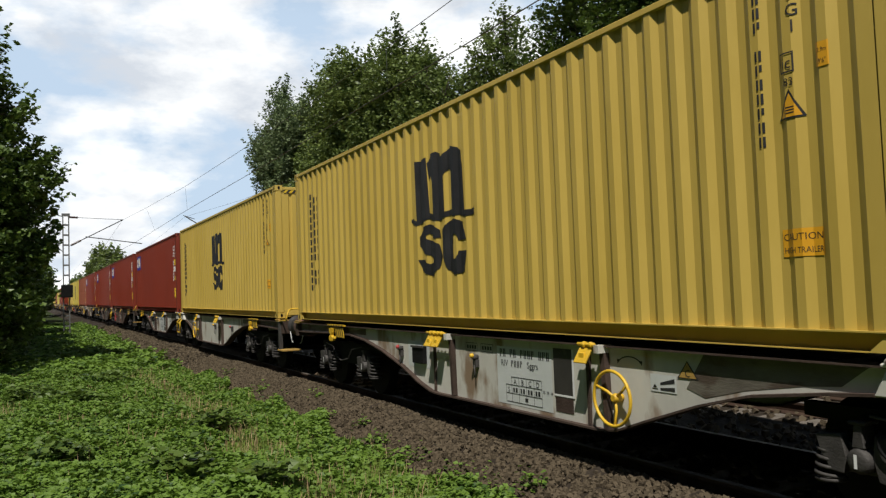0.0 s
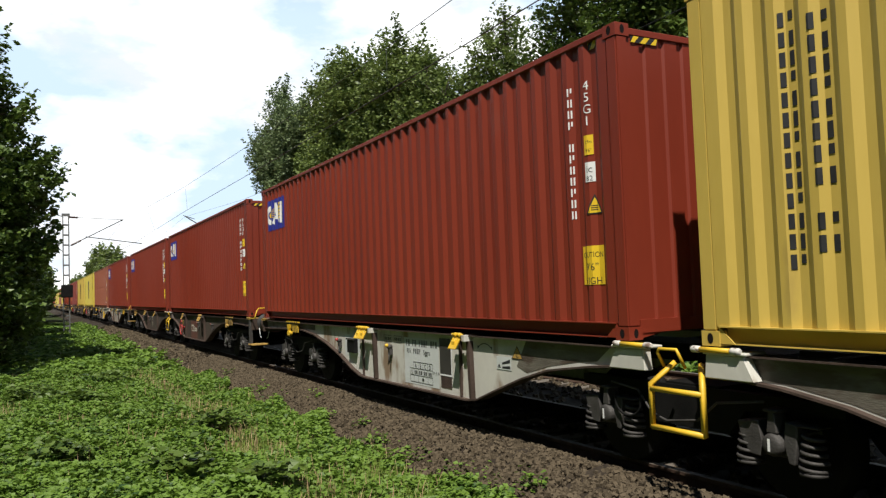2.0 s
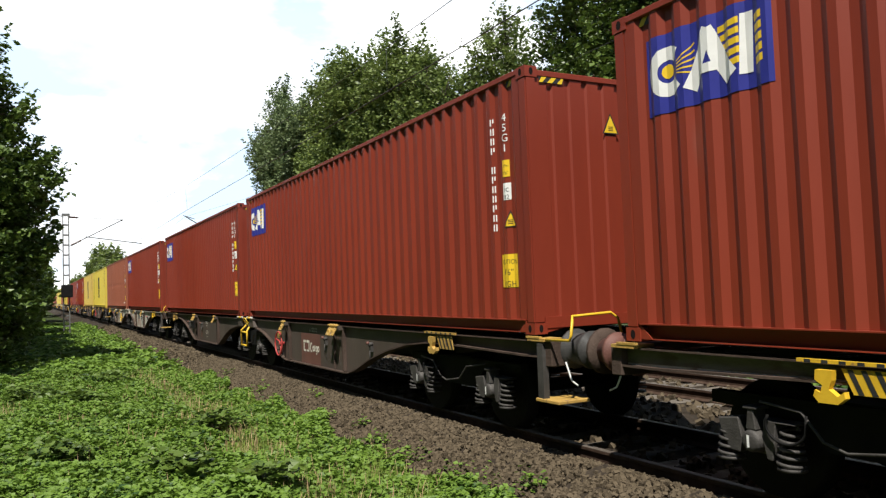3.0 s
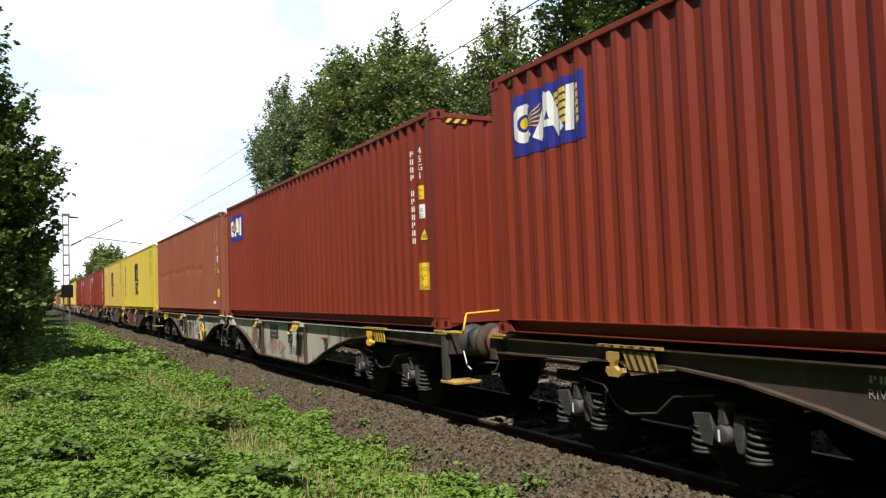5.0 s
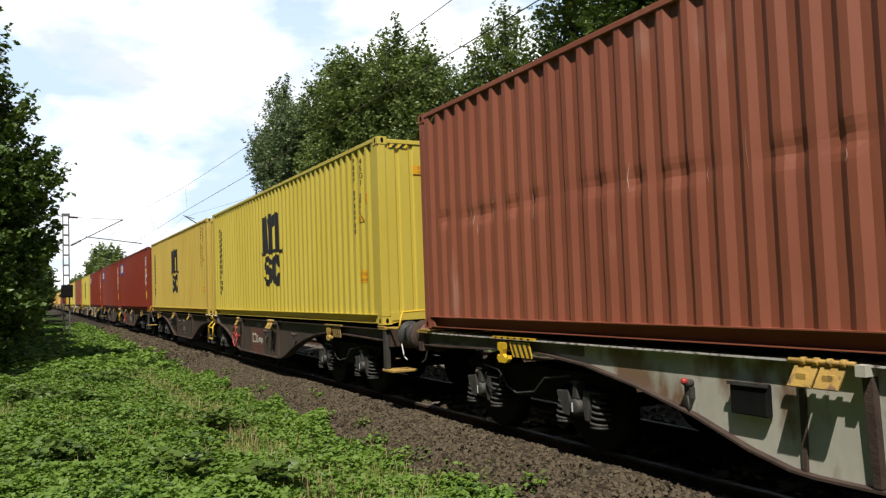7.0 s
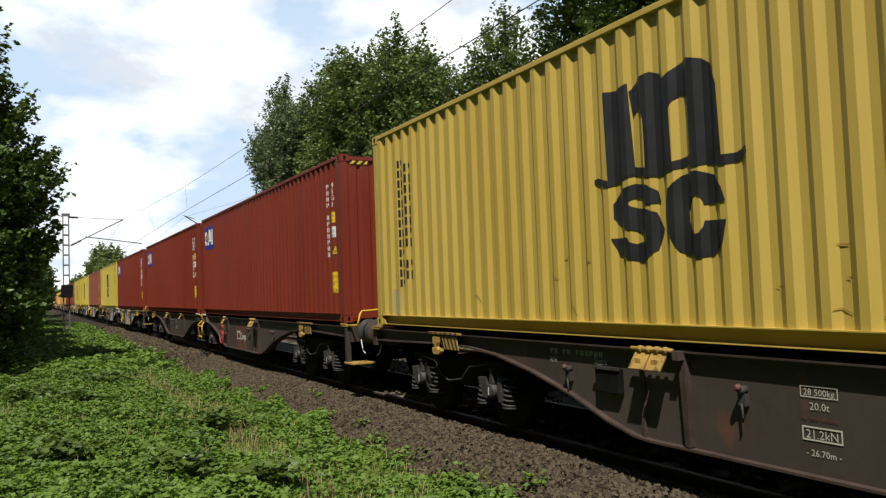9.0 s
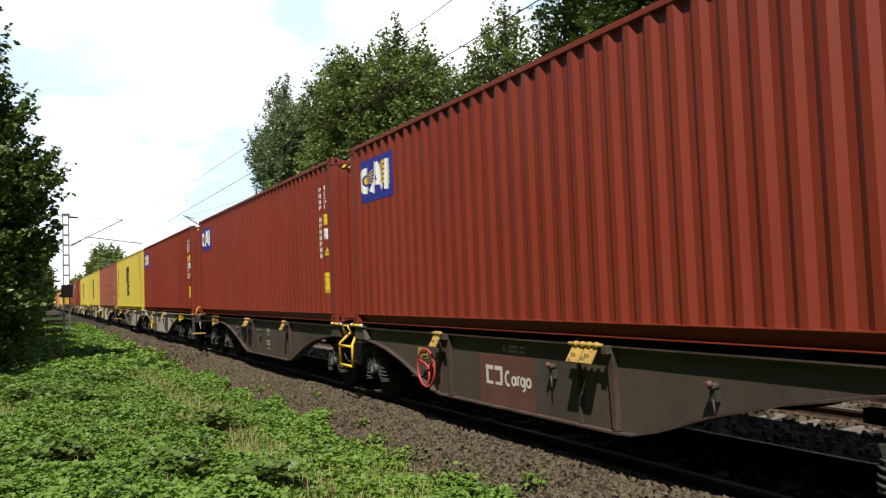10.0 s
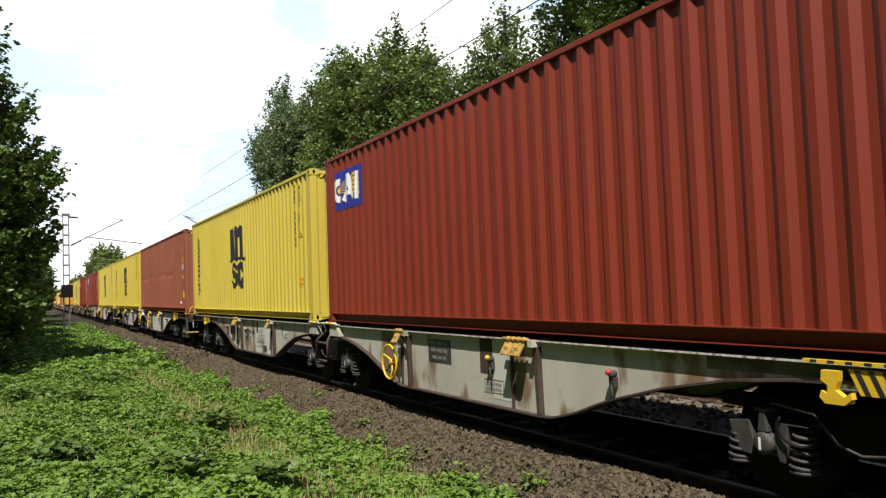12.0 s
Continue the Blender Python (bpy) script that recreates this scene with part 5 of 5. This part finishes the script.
    tagged(sprays("far_verge_herbs", np.array([(x, y, -0.4 + 0.3 * rng.random()) for x, y in strip]), 0.2, "herb", flat=0.6, seed=8), "green herbs beyond the track", "plants", kind="stuff")


def tree(name, label, x, y, height, lobes, mat, leaves, leaf, seed, trunk=0.22, clump=0.8, density=1.0):
    """Tapered trunk, limbs into each lobe of the crown, and leaves in uneven clumps. lobes: (dx, dy, z, rx, ry, rz)."""
    rng = np.random.default_rng(seed)
    thing = new(name)
    thing.matrix_basis = pose(x, y, profile(y) - 0.05)
    bm = bmesh.new()
    pts, rad = [], []
    for k in range(9):
        u = k / 8
        pts.append((0.25 * math.sin(u * 4 + seed), 0.25 * math.cos(u * 3 + seed) - 0.25 * math.cos(seed), u * height * 0.86))
        rad.append(trunk * (1 - 0.9 * u) + 0.02)
    tube(bm, pts, rad, 9)
    part("trunk", bm, M["bark"], thing)
    cloud = []
    vol = sum(l[3] * l[4] * l[5] for l in lobes)
    for dx, dy, z, rx, ry, rz in lobes:
        bm = bmesh.new()
        c = Vector((dx, dy, z))
        foot = Vector((0, 0, max(0.3, min(z - rz * 0.5, height * 0.7))))
        m = (foot + c) / 2 + Vector((0, 0, 0.15 * rz))
        tube(bm, [foot, m, c, c + Vector((dx * 0.2, dy * 0.2, rz * 0.7))], [trunk * 0.45, trunk * 0.32, trunk * 0.18, 0.015], 6)
        n_clumps = max(8, int(26 * (rx * ry * rz) ** (2 / 3) / clump ** 2 * density))
        per = int(leaves * (rx * ry * rz) / vol / n_clumps)
        for _ in range(n_clumps):
            v = rng.normal(size=3)
            v /= np.linalg.norm(v)
            r = 0.50 + 0.52 * rng.random()
            cc = np.array((dx + v[0] * rx * r, dy + v[1] * ry * r, z + v[2] * rz * r))
            cr = clump * (0.45 + 0.75 * rng.random())
            if rng.random() < 0.3:
                tube(bm, [c, Vector(cc)], [trunk * 0.12, 0.012], 4)
            axis = v * 0.8 + np.array((0, 0, 0.55)) + rng.normal(size=3) * 0.25
            axis /= np.linalg.norm(axis)
            p = rng.normal(size=(per, 3))
            p /= np.linalg.norm(p, axis=1)[:, None]
            p *= (rng.random(per) ** 0.4)[:, None] * cr
            long, thin = (1.75, 0.36) if rng.random() < 0.45 else (1.05, 0.72)
            along = p @ axis
            p = p * thin + np.outer(along * (long - thin), axis)
            p *= (1 - 0.35 * np.clip(along / cr, 0, 1))[:, None] * 0.6 + 0.4
            cloud.append(cc + p)
        part("limb", bm, M["bark"], thing)
    cloud = np.concatenate(cloud)
    cloud = cloud[cloud[:, 2] > 0.15]
    sprays("crown", cloud, leaf, mat, thing, flat=0.25, slim=0.38, seed=seed)
    tagged(thing, label, "tree", "trees along the line")
    return thing


def trees():
    t = "broad green oak with an uneven dense crown behind the train"
    tree("oak_tree", t, -36.0, 14.5, 14.2, [(-2.4, 0, 11.9, 1.7, 2.0, 2.3), (0.6, 0, 10.9, 1.8, 2.0, 2.2), (2.8, -0.6, 11.3, 1.6, 2.0, 2.3), (-2.6, 0.4, 9.0, 2.0, 2.2, 2.6), (0.4, -1, 7.4, 3.6, 2.4, 2.6), (4.4, 0, 8.4, 1.9, 2.2, 2.6)], "leaf_a", 84000, 0.165, 11, 0.3, 0.8, 0.85)
    tree("poplar_tree", "grey-green poplar with loose leafy branches behind the train", -47.6, 14.3, 15.6, [(-0.4, 0, 13.4, 1.1, 1.3, 2.3), (-3.3, 0, 11.7, 1.5, 1.5, 1.7), (2.6, 0, 12.0, 1.4, 1.6, 1.9), (4.6, 0, 11.6, 1.5, 1.6, 2.0), (0.2, 0, 10.6, 2.6, 2.0, 2.0), (-1.4, 0, 9.8, 1.5, 1.6, 1.4), (3.2, 0, 9.0, 2.4, 2.0, 2.2), (1.6, 0, 8.0, 1.6, 1.6, 1.4)], "leaf_b", 60000, 0.17, 12, 0.22, 0.72, 0.8)
    tree("oak_tree", t, -29.6, 14.6, 13.6, [(-0.5, 0, 11.5, 1.3, 1.7, 2.0), (1.3, 0, 10.3, 1.1, 1.5, 1.7), (-1.9, 0, 9.0, 1.7, 2.0, 2.4), (2.0, 0, 8.2, 1.6, 1.8, 1.9), (2.9, 0, 9.6, 0.9, 1.3, 1.3), (0.2, -0.6, 6.2, 2.8, 2.2, 2.4)], "leaf_a", 56000, 0.16, 13, 0.28, 0.72, 0.85)
    tree("slender_tree", "slender light green tree with thin upright twigs", -21.8, 14.4, 10.8, [(0.1, 0, 10.2, 0.6, 0.8, 1.4), (-1.1, 0, 10.1, 0.6, 0.8, 1.5), (-2.2, 0, 9.0, 0.6, 0.8, 1.4), (1.0, 0, 8.6, 0.6, 0.8, 1.6), (-0.6, 0, 8.2, 1.3, 0.9, 1.3), (-2.4, 0, 6.8, 1.0, 1.2, 1.6), (0, 0, 5.6, 2.6, 1.6, 1.8)], "leaf_a", 44000, 0.12, 14, 0.14, 0.45)
    tree("alder_tree", "tall dark green tree standing close behind the track", -15.3, 14.0, 13.0, [(0, 0, 10.4, 2.4, 2.4, 3.4), (-2.3, 0, 8.6, 1.1, 1.6, 2.3), (2.0, 0, 8.2, 2.4, 2.2, 3.2), (-0.9, -0.5, 7.0, 1.9, 2.0, 2.6), (1.4, -0.6, 5.2, 2.6, 2.2, 2.6)], "leaf_c", 64000, 0.13, 15, 0.25, 0.6)
    tree("alder_tree", "tall dark green tree standing close behind the track", -11.2, 13.6, 12.0, [(0, 0, 9.2, 2.8, 2.4, 3.2), (1.2, 0, 6.4, 3.0, 2.4, 3.0), (-2.0, 0, 6.2, 2.2, 2.4, 3.0)], "leaf_c", 40000, 0.15, 16, 0.25)
    far = "distant dark green tree beside the line"
    tree("lime_tree", far, -168.0, 13.5, 13.2, [(0, 0, 9.0, 4.5, 4.0, 3.9), (-4.0, 0, 7.2, 3.6, 3.0, 3.2), (4.6, 0, 7.0, 3.8, 3.0, 3.0)], "leaf_a", 9000, 0.55, 17, 0.3, 1.2)
    tree("lime_tree", far, -238.0, 13.0, 9.6, [(0, 0, 5.8, 5.0, 4.0, 3.4), (-7, 0, 5.0, 5.0, 4.0, 3.0), (7, 0, 5.2, 5.0, 4.0, 3.2)], "leaf_a", 8000, 0.7, 18, 0.3, 1.4)
    left = "leafy hedgerow tree with dense low hanging dark foliage"
    tree("hedge_tree", left, -22.6, -5.0, 10.5, [(0, 0, 7.6, 2.4, 2.6, 2.6), (0, 0.4, 4.8, 2.6, 2.6, 2.6), (0, 0.4, 2.2, 2.6, 2.6, 2.0)], "leaf_c", 30000, 0.17, 20, 0.22, 0.8)
    tree("hedge_tree", left, -29.6, -3.5, 13.0, [(0.3, 0.7, 10.4, 1.8, 2.0, 2.0), (0, 1.3, 8.6, 2.0, 2.3, 1.5), (0, 2.0, 6.4, 2.2, 2.4, 1.7), (-0.3, 1.8, 4.6, 2.4, 2.4, 2.0), (0, 1.6, 2.2, 2.4, 2.4, 2.0)], "leaf_c", 60000, 0.19, 21, 0.22, 0.6)
    tree("hedge_tree", left, -37.0, -3.8, 12.6, [(0, 0, 9.4, 2.6, 2.2, 2.8), (0, 1.2, 6.2, 2.8, 2.6, 2.4), (0, 1.4, 2.6, 3.0, 2.6, 2.6)], "leaf_c", 46000, 0.17, 22, 0.22, 0.75)
    tree("hedge_tree", left, -45.0, -3.4, 11.6, [(0, 0, 8.2, 3.2, 2.6, 3.0), (0, 1.2, 5.0, 3.6, 2.6, 2.8), (0, 1.2, 2.2, 3.6, 2.6, 2.4)], "leaf_c", 40000, 0.2, 23, 0.22, 0.85)
    tree("hedge_tree", left, -56.0, -3.0, 11.0, [(0, 0, 7.2, 4.2, 2.8, 3.2), (0, 1.2, 4.0, 4.6, 2.6, 3.0), (2.5, 1.0, 2.2, 4.0, 2.6, 2.4)], "leaf_c", 34000, 0.25, 24, 0.22, 1.0)
    tree("hedge_tree", left, -72.0, -2.4, 10.0, [(0, 0, 6.4, 5.4, 2.8, 3.0), (0, 1.2, 3.2, 6.0, 2.8, 2.8)], "leaf_c", 24000, 0.32, 25, 0.22, 1.1)
    tree("hedge_tree", left, -95.0, -1.8, 9.0, [(0, 0, 5.4, 8.0, 3.2, 3.2), (0, 0.8, 2.6, 9.0, 3.0, 2.4)], "leaf_c", 20000, 0.42, 26, 0.22, 1.3)
    tree("hedge_tree", left, -130.0, -1.4, 9.0, [(0, 0, 5.4, 14.0, 3.6, 3.2), (-10, 0.5, 3.0, 14.0, 3.2, 2.6)], "leaf_c", 18000, 0.55, 27, 0.22, 1.5)
    # unseen trees added behind the camera to keep low sky light off the train
    for k in range(8):
        tree("hedge_tree", left, -24.0 + 8.5 * k, -12.5, 17.0, [(0, 0, 12.0, 5.4, 2.6, 5.0), (0, 0.6, 4.2, 5.8, 2.6, 4.6)], "leaf_c", 20000, 0.55, 41 + k, 0.22, 1.3)
    # more unseen trees beyond the line, added to block sky light under the wagons
    for k in range(3):
        tree("alder_tree", "tall dark green tree standing close behind the track", -2.0 + 9.0 * k, 16.5, 12.0, [(0, 0, 8.0, 5.0, 2.6, 4.0), (0, -0.6, 3.0, 5.4, 2.6, 3.4)], "leaf_c", 16000, 0.45, 51 + k, 0.25, 1.3)


# ---- overhead line ----
def mast():
    thing = new("catenary_mast")
    thing.matrix_basis = pose(-55.2, 2.02, profile(2.0))
    h = 7.85
    for y in (-0.17, 0.17):
        bm = bmesh.new()
        box(bm, -0.09, 0.09, y - 0.035, y + 0.035, 0, h)
        part("upright", bm, M["mast"], thing)
    bm = bmesh.new()
    for k in range(12):
        z = 0.6 + k * 0.65
        box(bm, -0.08, 0.08, -0.14, 0.14, z - 0.05, z + 0.05)
    box(bm, -0.12, 0.12, -0.24, 0.24, h - 0.18, h)
    part("batten", bm, M["mast"], thing)
    bm = bmesh.new()
    box(bm, 0.1, 0.5, -0.32, 0.36, 2.42, 3.22)
    soften(bm, 0.02)
    part("switch_box", bm, M["black"], thing, "dark equipment box")
    g = thing.matrix_basis.translation.z
    for name, a, b in (("cantilever_tube", (0.1, 0.26, 5.31 - g), (0.1, 3.42, 7.02 - g)), ("stay_tube", (0.1, 0.2, 7.15 - g), (0.1, 3.42, 7.02 - g)), ("registration_tube", (0.1, 1.15, 5.88 - g), (0.1, 4.6, 5.42 - g))):
        bm = bmesh.new()
        tube(bm, [a, b], 0.03 if name != "stay_tube" else 0.016, 8)
        part(name, bm, M["wire"], thing)
    for a, b in (((0.1, 0.3, 5.33 - g), (0.1, 0.85, 5.63 - g)), ((0.1, 0.2, 7.15 - g), (0.1, 0.7, 7.13 - g))):
        bm = bmesh.new()
        n = 9
        pts = [Vector(a).lerp(Vector(b), k / (2 * n)) for k in range(2 * n + 1)]
        tube(bm, pts, [0.045 if k % 2 else 0.09 for k in range(2 * n + 1)], 8)
        part("insulator", bm, M["insulator"], thing)
    tagged(thing, "steel lattice catenary mast with cantilever and equipment box", "mast")


def far_mast():
    thing = new("catenary_mast")
    thing.matrix_basis = pose(-58.0, 13.2, profile(13.2))
    g = profile(13.2)
    for y in (-0.17, 0.17):
        bm = bmesh.new()
        box(bm, -0.09, 0.09, y - 0.035, y + 0.035, 0, 6.4)
        part("upright", bm, M["mast"], thing)
    bm = bmesh.new()
    tube(bm, [(0, -3.3, 7.62 - g), (0, -0.1, 5.6 - g)], 0.04, 8)
    part("cantilever_tube", bm, M["wire"], thing)
    bm = bmesh.new()
    tube(bm, [(0, -3.4, 7.66 - g), (0, -2.6, 7.4 - g)], 0.025, 8)
    part("clamp", bm, M["wire"], thing)
    tagged(thing, "second steel catenary mast beyond the track", "mast")


def wires():
    def run(x, table):
        for (a, za, ya), (b, zb, yb) in zip(table, table[1:]):
            if b <= x <= a:
                u = (x - a) / (b - a)
                return za + (zb - za) * u, ya + (yb - ya) * u
        return table[-1][1:]
    mess = [(12, 6.6, 5.9), (-10, 6.27, 5.92), (-16, 6.24, 5.92), (-23.4, 6.29, 5.92), (-34, 6.44, 5.85), (-45, 6.72, 5.65), (-55.1, 7.0, 5.42), (-75, 6.45, 5.8), (-85, 6.35, 5.9), (-110, 7.1, 6.1), (-135, 6.35, 5.9), (-165, 7.1, 5.8)]
    cont = [(12, 5.5, 5.8), (-8.2, 5.45, 5.92), (-20, 5.40, 5.92), (-34, 5.44, 5.92), (-55.1, 5.52, 6.22), (-110, 5.5, 5.6), (-165, 5.5, 6.3)]
    second = [(12, 6.6, 9.9), (-15, 6.3, 9.9), (-40.5, 6.74, 9.9), (-58.0, 7.55, 9.9), (-85, 6.4, 9.9), (-115, 7.5, 9.9), (-165, 6.5, 9.9)]
    for name, table, r in (("messenger_wire", mess, 0.007), ("contact_wire", cont, 0.009), ("messenger_wire", second, 0.006)):
        bm = bmesh.new()
        xs = np.linspace(10, -165, 90)
        tube(bm, [(x, run(x, table)[1], run(x, table)[0]) for x in xs], r, 6)
        tagged(part(name, bm, M["wire"], None), "thin dark overhead line wire above the track", "wire")
    for x in (-13.0, -23.4, -34.0, -45.0, -65.0, -75.0, -87.0):
        bm = bmesh.new()
        (z0, y0), (z1, y1) = run(x, mess), run(x, cont)
        tube(bm, [(x, y0, z0), (x, y1, z1)], 0.004, 5)
        tagged(part("dropper_wire", bm, M["wire"], None), "thin vertical dropper between the overhead wires", "wire", "droppers")


ground()
track(YC, 130)
track(YC + 4.0, 60)
wires()
mast()
far_mast()
trees()
verge()
stones("ballast_stones", 27000, (-24, 1.0), (3.55, 5.12), 0.038, 31)
stones("ballast_stones", 5000, (-60, -24), (3.6, 5.3), 0.065, 32)
stones("ballast_stones", 4500, (-24, -2.0), (5.5, 12.2), 0.07, 33)

bm = bmesh.new()
bmesh.ops.create_icosphere(bm, subdivisions=2, radius=0.13)
for v in bm.verts:
    v.co *= 1 + 0.5 * noise.noise(v.co * 9)
    v.co.z *= 0.35
pale = part("pale_stone", bm, M["panel"], None)
pale.matrix_basis = pose(-16.6, 4.86, -0.15, 0, 0, 30)
tagged(pale, "pale flat stone lying at the edge of the ballast", "stone")


# ---- motion of the train ----
def motions():
    ticks = [0.5 * k for k in range(25)]
    for thing, x, y, z in MOVERS:
        walk(thing, [(t, pose(x + travel(t), y, z)) for t in ticks])
    spins = [k / FPS for k in range(12 * FPS + 1)]
    for thing in ROLLING:
        for ob in thing.children:
            if ob.name.startswith("wheelset"):
                c = ob.matrix_basis.translation
                walk(ob, [(t, pose(c.x, c.y, c.z) @ Matrix.Rotation(travel(t) / 0.46, 4, "Y")) for t in spins])


motions()
